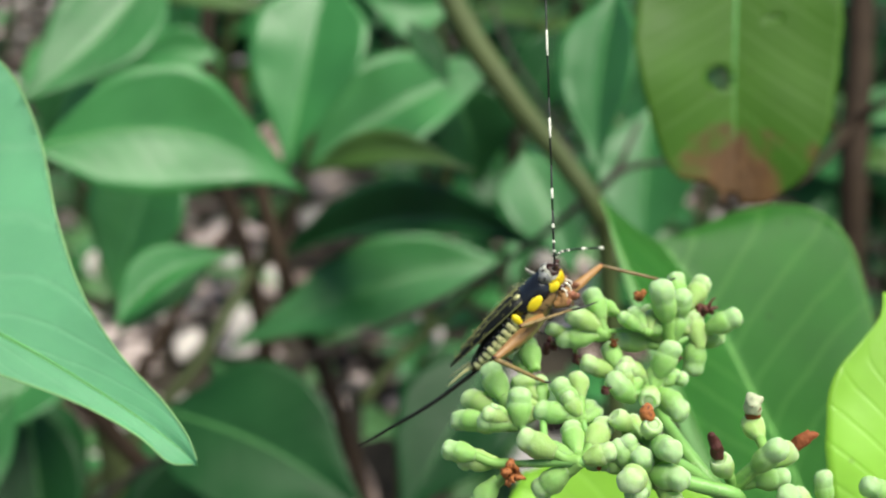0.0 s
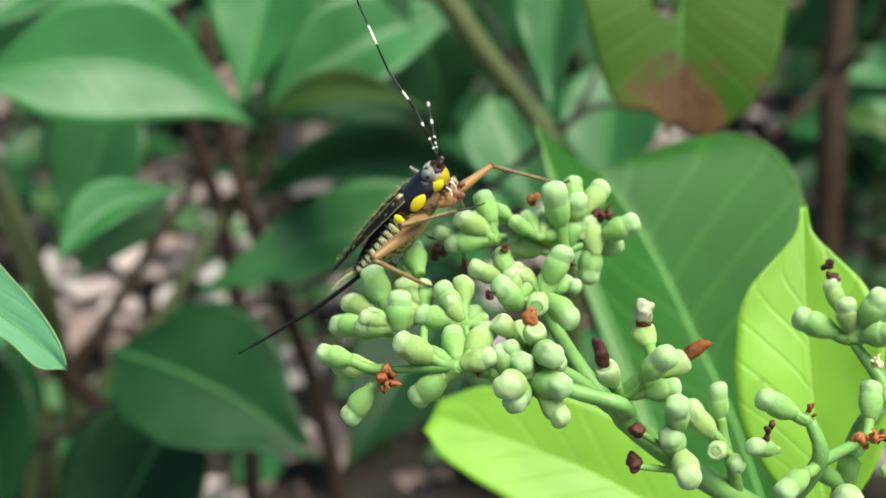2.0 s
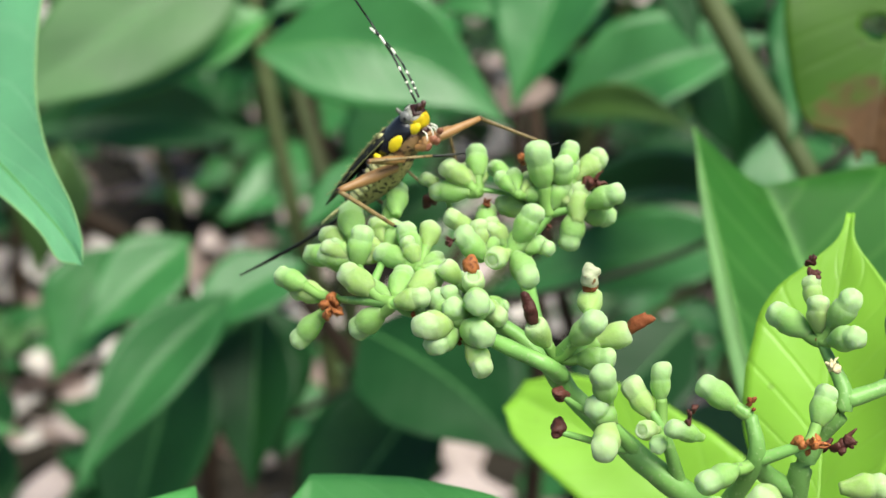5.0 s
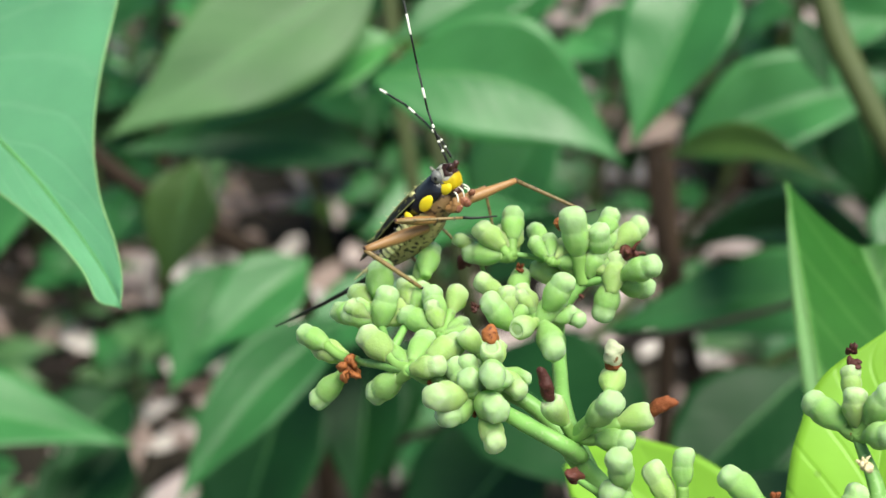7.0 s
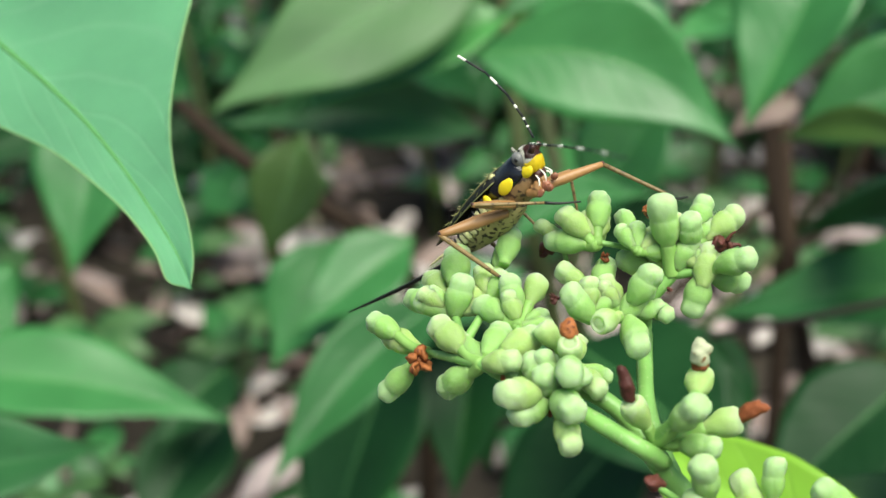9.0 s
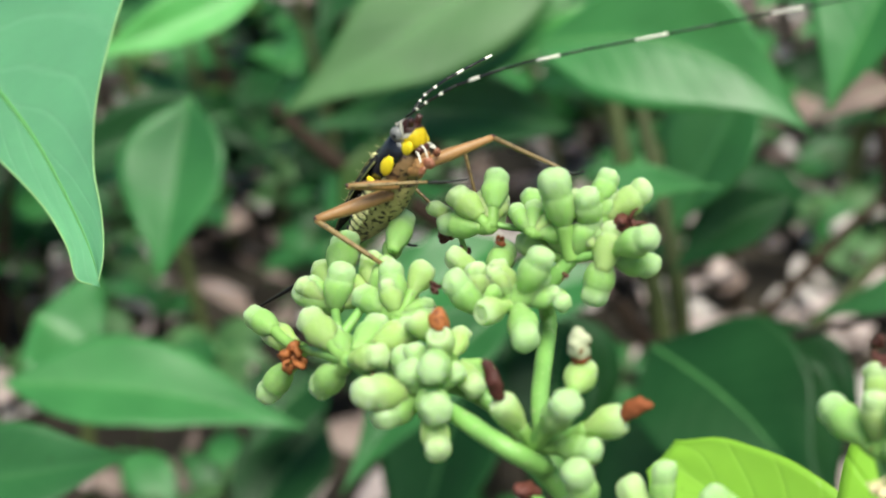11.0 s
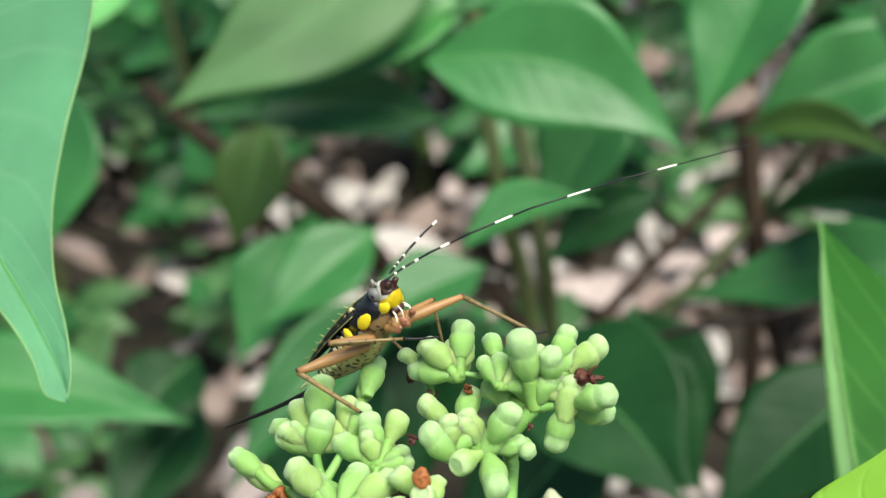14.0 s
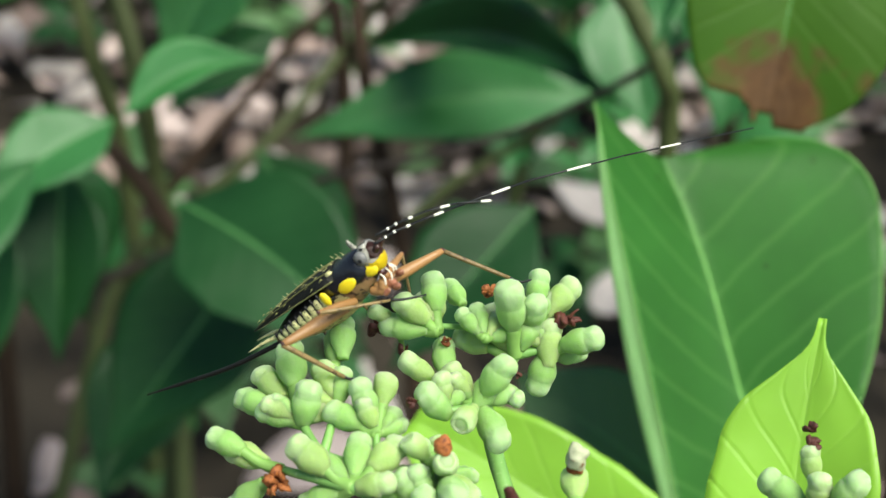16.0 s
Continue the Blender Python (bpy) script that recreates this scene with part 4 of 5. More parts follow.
bud(CLUSTER, (20.1, -1.6, -15.9), (21.0, -0.5, -12.5), 3.5, "round")
bud(CLUSTER, (5.2, -1.0, -14.4), (12.1, -5.0, -17.1), 3.2, "long")
bud(CLUSTER, (6.4, -6.2, -15.3), (8.0, -6.0, -17.0), 3.5, "round")
bud(CLUSTER, (9.1, 1.9, -14.5), (8.0, -6.0, -17.0), 3.2, "club")
bud(CLUSTER, (9.8, -2.4, -14.9), (12.1, -5.0, -17.1), 3.0, "round")
bud(CLUSTER, (14.3, -4.5, -12.8), (12.1, -5.0, -17.1), 3.6, "round")
bud(CLUSTER, (13.5, -3.5, -15.4), (12.1, -5.0, -17.1), 3.4, "club")
bud(CLUSTER, (9.9, -8.3, -16.6), (12.1, -5.0, -17.1), 3.2, "cup")
bud(CLUSTER, (13.7, -8.4, -18.5), (12.1, -5.0, -17.1), 3.6, "round")
bud(CLUSTER, (6.7, -15.4, -17.1), (7.0, -13.0, -20.5), 3.2, "cup")
bud(CLUSTER, (3.6, -12.2, -16.8), (7.0, -13.0, -20.5), 3.0, "cup")
bud(CLUSTER, (7.0, -19.3, -18.2), (7.0, -13.0, -20.5), 3.6, "round")
bud(CLUSTER, (-16.9, -5.5, -20.6), (-10.5, -9.4, -21.9), 3.1, "round")
bud(CLUSTER, (-14.7, -5.8, -22.2), (-10.5, -9.4, -21.9), 3.2, "club")
bud(CLUSTER, (-14.6, -8.4, -26.9), (-10.5, -9.4, -21.9), 3.5, "club")
bud(CLUSTER, (-6.8, -12.8, -23.9), (-3.3, -15.1, -20.2), 3.6, "club")
bud(CLUSTER, (-8.1, -11.0, -18.6), (-3.3, -15.1, -20.2), 3.6, "round")
bud(CLUSTER, (-5.9, -11.4, -19.9), (-3.3, -15.1, -20.2), 3.5, "club")
bud(CLUSTER, (-2.2, -10.3, -18.9), (-3.3, -15.1, -20.2), 3.4, "club")
bud(CLUSTER, (1.2, -11.3, -18.6), (-3.3, -15.1, -20.2), 3.4, "round")
bud(CLUSTER, (2.8, -14.9, -20.5), (5.0, -16.5, -22.5), 3.4, "round")
bud(CLUSTER, (4.4, -17.5, -20.5), (5.0, -16.5, -22.5), 3.4, "round")
bud(CLUSTER, (1.4, -21.0, -20.7), (5.0, -16.5, -22.5), 3.7, "round")
bud(CLUSTER, (2.7, -20.0, -23.2), (5.0, -16.5, -22.5), 3.5, "club")
bud(CLUSTER, (7.2, -20.5, -21.9), (5.0, -16.5, -22.5), 3.8, "round")
bud(CLUSTER, (7.4, -20.9, -25.3), (5.0, -16.5, -22.5), 3.2, "club")
bud(CLUSTER, (-9.0, 1.2, -14.4), (-8.0, -5.5, -18.5), 3.8, "round")
bud(CLUSTER, (-7.5, -4.6, -15.8), (-8.0, -5.5, -18.5), 3.5, "round")
bud(CLUSTER, (-11.4, 1.5, -17.4), (-8.0, -5.5, -18.5), 3.3, "club")
bud(CLUSTER, (-13.4, 0.3, -19.4), (-8.0, -5.5, -18.5), 3.5, "club")
bud(CLUSTER, (-10.7, 0.8, -20.6), (-8.0, -5.5, -18.5), 3.3, "round")
bud(CLUSTER, (-4.8, -0.7, -15.6), (-4.0, -4.0, -17.0), 3.4, "round")
bud(CLUSTER, (-3.8, -5.9, -17.1), (0.0, -8.5, -18.0), 3.2, "round")
bud(CLUSTER, (-1.3, -5.4, -15.0), (0.0, -8.5, -18.0), 3.3, "club")
bud(CLUSTER, (1.5, -3.6, -14.9), (0.0, -8.5, -18.0), 3.2, "cup")
bud(CLUSTER, (-2.7, 3.6, -12.2), (-4.0, -4.0, -17.0), 3.3, "club")
bud(CLUSTER, (-3.7, 3.5, -14.3), (-4.0, -4.0, -17.0), 3.0, "long")
bud(CLUSTER, (21.1, -16.5, -19.3), (20.2, -22.5, -20.4), 3.4, "cup")
bud(CLUSTER, (14.3, -20.4, -21.6), (17.0, -19.5, -25.5), 3.5, "cup")
bud(CLUSTER, (20.2, -22.5, -20.4), (17.0, -19.5, -25.5), 4.0, "long")
bud(CLUSTER, (24.6, -19.0, -22.8), (17.0, -19.5, -25.5), 3.6, "cup")
bud(CLUSTER, (22.1, -21.1, -25.1), (17.0, -19.5, -25.5), 3.1, "round")
bud(CLUSTER, (22.3, -24.0, -27.0), (23.5, -22.0, -33.0), 3.9, "long")
bud(CLUSTER, (27.0, -20.7, -30.2), (30.0, -23.0, -34.0), 3.7, "long")
bud(CLUSTER, (29.6, -20.9, -27.9), (30.0, -23.0, -34.0), 3.2, "long")
bud(CLUSTER, (22.0, -23.4, -30.9), (23.5, -22.0, -33.0), 3.6, "club")
bud(CLUSTER, (22.4, -27.1, -33.4), (23.5, -22.0, -33.0), 3.7, "club")
bud(CLUSTER, (35.5, -24.5, -27.8), (39.7, -26.8, -30.0), 3.6, "round")
bud(CLUSTER, (28.5, -28.4, -33.0), (30.0, -23.0, -34.0), 2.3, "round")
bud(CLUSTER, (27.5, -25.2, -32.6), (30.0, -23.0, -34.0), 2.8, "cup")
bud(CLUSTER, (31.0, -29.8, -30.4), (40.3, -28.4, -35.2), 3.0, "long")
bud(CLUSTER, (35.3, -30.4, -36.5), (40.3, -28.4, -35.2), 3.8, "long")
bud(CLUSTER, (39.5, -36.4, -36.3), (46.5, -25.3, -41.4), 4.2, "round")
bud(CLUSTER, (33.6, -37.1, -36.9), (46.5, -25.3, -41.4), 3.2, "round")
bud(CLUSTER, (45.7, -15.8, -22.0), (49.3, -20.0, -23.2), 3.8, "club")
bud(CLUSTER, (48.9, -19.1, -19.5), (49.3, -20.0, -23.2), 3.1, "round")
bud(CLUSTER, (51.5, -21.3, -18.1), (49.3, -20.0, -23.2), 3.6, "round")
bud(CLUSTER, (51.6, -23.7, -21.2), (49.3, -20.0, -23.2), 3.4, "round")
bud(CLUSTER, (48.7, -15.9, -18.0), (49.3, -20.0, -23.2), 2.6, "club")
bud(CLUSTER, (48.6, -26.5, -28.4), (46.2, -29.8, -32.2), 3.4, "round")
bud(CLUSTER, (58.3, -22.0, -19.4), (57.1, -23.7, -27.4), 4.0, "round")
bud(CLUSTER, (12.0, 3.0, -13.5), (17.2, -0.1, -13.5), 3.0, "round")
bud(CLUSTER, (22.0, 3.5, -13.0), (21.0, -0.5, -12.5), 3.0, "round")
bud(CLUSTER, (9.5, -2.5, -17.5), (12.1, -5.0, -17.1), 2.8, "round")
bud(CLUSTER, (-6.0, -3.0, -17.5), (-8.0, -5.5, -18.5), 3.0, "round")
bud(CLUSTER, (16.5, -3.5, -17.0), (14.5, -1.0, -17.0), 2.6, "club")
bud(CLUSTER, (1.5, -14.0, -22.0), (5.0, -16.5, -22.5), 2.8, "round")
bud(CLUSTER, (9.5, -15.0, -21.5), (7.0, -13.0, -20.5), 2.8, "round")
bud(CLUSTER, (36.0, -33.0, -42.0), (46.5, -25.3, -41.4), 3.6, "round")
bud(CLUSTER, (30.5, -33.0, -40.0), (46.5, -25.3, -41.4), 3.2, "round")
bud(CLUSTER, (55.5, -26.0, -40.0), (46.5, -25.3, -41.4), 3.6, "club")
bud(CLUSTER, (58.0, -25.0, -44.0), (46.5, -25.3, -41.4), 3.4, "round")
bud(CLUSTER, (4.0, -15.0, -19.8), (5.0, -16.5, -22.5), 3.0, "club")
bud(CLUSTER, (-0.5, -16.0, -19.2), (-3.3, -15.1, -20.2), 2.9, "round")
bud(CLUSTER, (7.5, -16.5, -20.5), (5.0, -16.5, -22.5), 2.8, "club")
stalk([(54.0, -17.0, -75.0), (47.0, -22.0, -58.0), (37.0, -23.0, -46.0), (28.0, -21.0, -39.0), (19.1, -17.4, -31.5), (15.5, -20.0, -26.0)], [1.9, 1.8, 1.7, 1.6, 1.3, 1.0], stalk_green, "main_stalk")
stalk([(19.1, -17.4, -31.5), (15.6, -10.6, -26.4), (14.4, 0.3, -21.6), (14.5, -1.0, -17.0), (17.2, -0.1, -13.5)], [1.2, 1.0, 1.0, 0.95, 0.8], stalk_green, "stalk")
stalk([(17.5, -19.5, -28.0), (15.1, -22.0, -25.2), (11.0, -20.0, -24.0), (5.0, -16.5, -22.5)], [1.2, 1.0, 1.0, 0.7], stalk_green, "stalk")
stalk([(17.0, -16.0, -29.0), (11.0, -14.0, -24.0), (4.0, -13.5, -22.3), (-1.0, -14.5, -21.5), (-3.3, -15.1, -20.2), (-10.5, -9.4, -21.9)], [1.1, 1.0, 0.9, 0.8, 0.7, 0.45], stalk_green, "stalk")
stalk([(4.0, -13.5, -22.3), (-1.0, -11.0, -21.0), (-5.9, -9.4, -20.0), (-8.0, -5.5, -18.5)], [0.8, 0.7, 0.6, 0.5], stalk_green, "stalk")
stalk([(0.0, -11.0, -21.0), (0.0, -8.5, -18.0)], [0.6, 0.4], stalk_green, "stalk")
stalk([(-5.9, -9.4, -20.0), (-4.0, -4.0, -17.0)], [0.6, 0.4], stalk_green, "stalk")
stalk([(8.0, -14.0, -23.0), (7.0, -13.0, -20.5)], [0.7, 0.5], stalk_green, "stalk")
stalk([(14.5, -1.0, -17.0), (12.1, -5.0, -17.1), (8.0, -6.0, -17.0)], [0.8, 0.6, 0.45], stalk_green, "stalk")
stalk([(17.2, -0.1, -13.5), (13.0, 3.0, -12.0), (8.0, 2.5, -11.0)], [0.6, 0.35, 0.35], stalk_green, "stalk")
stalk([(17.2, -0.1, -13.5), (21.0, -0.5, -12.5)], [0.7, 0.45], stalk_green, "stalk")
stalk([(17.2, -0.1, -13.5), (19.0, 1.0, -10.0)], [0.7, 0.45], stalk_green, "stalk")
stalk([(18.0, -18.5, -29.0), (17.0, -19.5, -25.5), (20.2, -22.5, -20.4)], [0.9, 0.8, 0.9], stalk_green, "stalk")
stalk([(17.0, -19.5, -25.5), (24.6, -19.0, -22.8)], [0.7, 0.5], stalk_green, "stalk")
stalk([(27.0, -21.0, -38.0), (23.5, -22.0, -33.0)], [1.0, 0.6], stalk_green, "stalk")
stalk([(33.0, -22.0, -43.0), (30.0, -23.0, -34.0), (27.0, -20.7, -30.2)], [1.0, 0.7, 0.5], stalk_green, "stalk")
stalk([(37.0, -23.0, -47.0), (40.3, -28.4, -35.2), (39.7, -26.8, -30.0)], [1.3, 1.1, 0.8], stalk_green, "stalk")
stalk([(40.3, -28.4, -35.2), (46.2, -29.8, -32.2)], [0.9, 0.6], stalk_green, "stalk")
stalk([(50.0, -18.0, -66.0), (46.5, -25.3, -41.4), (48.5, -25.0, -34.0), (51.4, -25.3, -28.7), (49.3, -20.0, -23.2)], [1.7, 1.5, 1.3, 1.1, 0.6], stalk_green, "main_stalk")
stalk([(51.4, -25.3, -28.7), (57.1, -23.7, -27.4), (66.0, -21.0, -24.0)], [1.1, 1.0, 0.9], stalk_green, "stalk")
stalk([(46.5, -25.3, -41.4), (42.0, -26.0, -38.0), (40.3, -28.4, -35.2)], [1.3, 1.2, 1.1], stalk_green, "stalk")
stalk([(35.5, -24.5, -27.8), (39.7, -26.8, -30.0)], [0.5, 0.8], stalk_green, "stalk")
scrap((-11.0, -10.8, -22.4), 3.2, orange_brown, toward=(-5.9, -9.4, -20.0))
scrap((22.8, 0.6, -9.8), 3.4, maroon, toward=(21.1, 0.5, -11.7))
scrap((49.0, -14.8, -15.7), 2.6, maroon, toward=(48.7, -15.9, -18.0))
scrap((49.3, -20.0, -23.2), 1.8, rust, toward=(51.4, -25.3, -28.7))
scrap((49.2, -26.0, -24.1), 2.0, cut_pale, toward=(51.4, -25.3, -28.7))
scrap((46.2, -29.8, -32.2), 3.2, orange_brown, toward=(40.3, -28.4, -35.2))
scrap((50.2, -29.3, -32.3), 3.0, maroon, toward=(40.3, -28.4, -35.2))
scrap((39.7, -26.8, -28.5), 1.5, rust)
scrap((9.1, 1.4, -12.5), 1.4, rust)
scrap((5.0, -18.0, -24.0), 1.1, rust)
scrap((32.0, -29.8, -28.4), 1.8, maroon)
scrap((4.0, -7.0, -15.0), 1.5, maroon)
scrap((1.8, 6.5, -13.6), 2.4, maroon)
stalk([(1.8, 6.5, -13.6), (3.7, 3.5, -11.5)], [0.3, 0.35], bud_stalk, "stalk")
scrap((4.6, 3.7, -15.4), 1.9, maroon)
stalk([(4.6, 3.7, -15.4), (3.7, 3.5, -11.5)], [0.3, 0.35], bud_stalk, "stalk")
scrap((14.0, 3.5, -7.2), 1.8, orange_brown)
scrap((17.0, -3.0, -14.5), 0.8, maroon)
scrap((-0.8, -15.4, -21.6), 0.9, rust)
stalk([(24.0, -20.5, -35.0), (16.9, -24.2, -28.3)], [0.5, 0.4], stalk_green, "stalk")
stalk([(27.0, -21.0, -38.0), (16.8, -23.5, -33.6)], [0.5, 0.4], stalk_green, "stalk")
lump((6.4, -14.6, -15.3), 2.5, orange_brown, (6.7, -15.4, -17.1), 1.1)
lump((13.4, -20.5, -18.7), 2.2, maroon, (14.3, -20.4, -21.6), 1.9)
lump((26.8, -19.7, -20.9), 2.3, rust, (24.6, -19.0, -22.8), 1.8)
lump((17.1, -23.6, -28.6), 2.4, maroon, (19.1, -17.4, -31.5), 1.5)
lump((17.1, -22.9, -33.4), 2.4, maroon, (19.1, -17.4, -31.5), 1.3)
lump((21.0, -16.5, -15.9), 3.1, husk_pale, (21.1, -16.5, -19.3), 1.0, "dried_bud", "whitish dried bud with brown flecks")
lump((21.05, -16.5, -17.5), 2.6, rust, (21.1, -16.5, -19.3), 0.5, "dried_ring", "brown ring below the dried bud")

br = random.Random(21)  # smaller buds at the back of the cluster
for node in ((13, -1, -10.5), (8, 1.5, -11), (21, -0.5, -12.5), (19, 1, -10), (-8, -5.5, -18.5), (0, -8.5, -18), (-4, -4, -17), (8, -6, -17), (7, -13, -20.5), (5, -16.5, -22.5), (12.1, -5, -17.1)):
    for k in range(4):
        q = Vector(node) + Vector((br.uniform(-1, 1), br.uniform(0.2, 1.3), br.uniform(-0.3, 0.8))).normalized() * br.uniform(2.6, 3.8)
        bud(CLUSTER, q, node, br.uniform(2.2, 2.9), br.choice(("round", "club")))

# ---- cricket ----
INSECT = thing("cricket", (0, 0, 0.45), "black and yellow bush cricket with tan legs resting on the buds", "cricket")
AX, DN = Vector((0.617, -0.37, 0.69)).normalized(), Vector((-0.745, -0.015, 0.66))
SIDE = AX.cross(DN).normalized()
DN = SIDE.cross(AX)
ROLL = Matrix.Rotation(radians(-18), 3, AX)
DN, SIDE = ROLL @ DN, ROLL @ SIDE


def bd(a, d, l):
    """A place on the body in mm: along the axis towards the head, to the back, to one flank."""
    return HEAD + (Vector((-0.4, 1.3, -0.15)) + AX * a + DN * (d - 0.7) + SIDE * l) * 0.001


def body_pose(a, d, l):
    m = Matrix((AX, SIDE, DN)).transposed().to_4x4()
    m.translation = bd(a, d, l)
    return m


def loft(bm, rows, sides=18, a0=0.0, a1=2 * math.pi):
    """Rings across the body: (along, centre height, half height, half width), from angle a0 to a1 (0 is the back)."""
    rings = []
    closed = a1 - a0 > 6.28
    n = sides if closed else sides + 1
    for a, d, rd, rl in rows:
        rings.append([bm.verts.new(bd(a, d + rd * math.cos(a0 + (a1 - a0) * j / sides), rl * math.sin(a0 + (a1 - a0) * j / sides))) for j in range(n)])
    for p, q in zip(rings, rings[1:]):
        for j in range(sides):
            bm.faces.new((p[j], p[(j + 1) % n], q[(j + 1) % n], q[j]))
    if closed:
        bm.faces.new(rings[0][::-1])
        bm.faces.new(rings[-1])
    bmesh.ops.recalc_face_normals(bm, faces=bm.faces)
    return bm


def ball(name, a, d, l, radii, material, label="", bumps=0.0):
    r = [q * 0.001 for q in radii]
    return part(name, blob(bmesh.new(), body_pose(a, d, l), r, bumps, 900), material, INSECT, label)


part("abdomen", loft(bmesh.new(), [(-4.5, -1.4, 1.9, 1.8), (-6, -1.8, 2.4, 2.1), (-8.5, -2.1, 2.6, 2.2), (-11, -2.3, 2.45, 2.1), (-13.5, -2.4, 2.1, 1.85), (-16, -2.5, 1.5, 1.4), (-17.8, -2.6, 0.9, 0.85), (-18.8, -2.7, 0.35, 0.35)]), belly, INSECT, "speckled tan abdomen")
part("thorax", loft(bmesh.new(), [(-1.5, -0.8, 1.4, 1.4), (-3, -1.0, 2.1, 1.85), (-5, -1.2, 2.5, 2.0), (-7, -1.5, 2.6, 2.05)]), thorax_tan, INSECT, "mottled tan underside of the thorax")
bm = loft(bmesh.new(), [(-0.9, 0.0, 1.7, 1.55), (-2.5, -0.1, 2.05, 2.1), (-4.2, -0.2, 2.1, 2.3), (-5.8, -0.2, 2.0, 2.3), (-7.2, -0.3, 1.9, 2.25)], 20, -2.15, 2.15)
bmesh.ops.solidify(bm, geom=bm.faces[:], thickness=0.00015)
part("pronotum", bm, shell_blue_sheen, INSECT, "glossy black pronotum")
bm = loft(bmesh.new(), [(-6.5, -1.5, 2.2, 2.18), (-8.5, -1.75, 2.42, 2.24), (-11, -1.95, 2.3, 2.14), (-13.5, -2.15, 1.95, 1.89), (-16, -2.35, 1.4, 1.43), (-18, -2.55, 0.8, 0.8)], 18, -1.5, 1.5)
bmesh.ops.solidify(bm, geom=bm.faces[:], thickness=0.0001)
part("tergum", bm, shell_black, INSECT, "black back of the abdomen")
for s in (1, -1):
    ball("shoulder", -5.5, 1.35, s * 1.5, (0.55, 0.3, 0.4), shell_cream, "cream shoulder patch", 0.3)
    bm = loft(bmesh.new(), [(-5.0, 0.0, 1.95, 2.35), (-8, -0.1, 1.95, 2.42), (-11, -0.2, 1.75, 2.25), (-14, -0.3, 1.4, 1.85), (-17, -0.4, 0.95, 1.3), (-19.5, -0.45, 0.5, 0.7), (-20.7, -0.4, 0.2, 0.25)], 12, 0.02 if s > 0 else -1.27, 1.27 if s > 0 else -0.02)
    bmesh.ops.solidify(bm, geom=bm.faces[:], thickness=0.00012)
    wing = part("wing", bm, wing_black, INSECT, "folded black wing with pale veins")
    for k in range(3):
        g = (0.1, 0.6, 1.24)[k]
        vb = bmesh.new()
        line = [(-5.2, 1.98, 2.38), (-8, 1.98, 2.45), (-11, 1.78, 2.28), (-14, 1.43, 1.88), (-17, 0.98, 1.33), (-19.8, 0.45, 0.6)]
        tube(vb, [bd(a, -0.03 * (abs(a) - 5) + rd * math.cos(g), s * rl * math.sin(g)) for a, rd, rl in line], [0.00009, 0.00008, 0.00007, 0.00006, 0.00004, 0.00003], 5, 4, 0.4)
        part("wing_vein", vb, vein_olive, wing)
    for k in range(16):  # short pale cross veins and flecks
        a, g = -5.8 - 0.85 * k, 0.25 + 0.85 * ((k * 0.618) % 1)
        rd, rl = 1.98 - 0.075 * max(0, -a - 7.5), 2.44 - 0.1 * max(0, -a - 7.5)
        cb = bmesh.new()
        tube(cb, [bd(a, -0.03 * (-a - 5) + rd * math.cos(g), s * rl * math.sin(g)), bd(a - 0.5, -0.03 * (-a - 5) + rd * 0.985 * math.cos(g + 0.12), s * rl * 0.985 * math.sin(g + 0.12))], [0.00008, 0.00004], 5, 2)
        part("wing_vein", cb, vein_olive, wing)
    for k in range(11):
        hb = bmesh.new()
        a = -3.6 - k * 1.1
        p = bd(a, 1.9 - max(0, -a - 7) * 0.13, s * (0.4 + 0.5 * (k % 3)))
        tube(hb, [p, p + (DN * 0.5 - AX * 0.35 + SIDE * s * 0.2) * 0.0009], [0.000035, 0.00001], 4, 1)
        part("bristle", hb, shell_cream, wing)
    for k in range(9):
        a = -7.9 - k * 1.15
        w = 1.0 - 0.07 * k
        x = min(4.999, (-a - 6) / 2.5)
        row = (2.1, 2.2, 2.1, 1.85, 1.4, 0.85)
        l = row[int(x)] + (row[int(x) + 1] - row[int(x)]) * (x - int(x))
        part("flank_plate", blob(bmesh.new(), body_pose(a, -1.3 - 0.13 * k, s * (l - 0.02)), (0.00066, 0.00036, 0.0013 * w), 0.3, 1500, 12, 8), shell_cream, INSECT, "cream-yellow flank plate")
        part("flank_band", blob(bmesh.new(), body_pose(a - 0.56, -1.0 - 0.14 * k, s * (l - 0.06)), (0.00024, 0.00026, 0.0014 * w), 0.2, 1500, 10, 8), shell_black, INSECT, "black flank band")
    part("yellow_spot", blob(bmesh.new(), body_pose(-4.0, -0.7, s * 2.14), (0.0014, 0.0003, 0.00078), 0.25, 700, 16, 10), shell_yellow, INSECT, "bright yellow spot")
    part("yellow_spot", blob(bmesh.new(), body_pose(-7.5, -0.75, s * 2.36), (0.0006, 0.0003, 0.00095), 0.1, 700, 14, 8), shell_yellow, INSECT, "bright yellow spot")
    eye = ball("eye", -0.75, 1.0, s * 1.38, (0.82, 0.6, 0.86), eye_grey, "grey compound eye")
    part("pupil", blob(bmesh.new(), body_pose(-0.65, 0.9, s * 1.93), (0.00028, 0.00012, 0.00028), 0, 1, 10, 6), shell_black, eye)
    ball("cheek", -0.9, -0.8, s * 1.24, (1.1, 0.4, 0.72), shell_yellow, "yellow cheek", 0.15)
    pb = bmesh.new()
    tube(pb, [bd(-0.4, -1.7, s * 0.9), bd(0.0, -2.4, s * 1.25), bd(-0.7, -3.3, s * 1.3), bd(-1.5, -3.1, s * 1.25)], [0.00008, 0.0001, 0.0001, 0.00007], 8, 2)
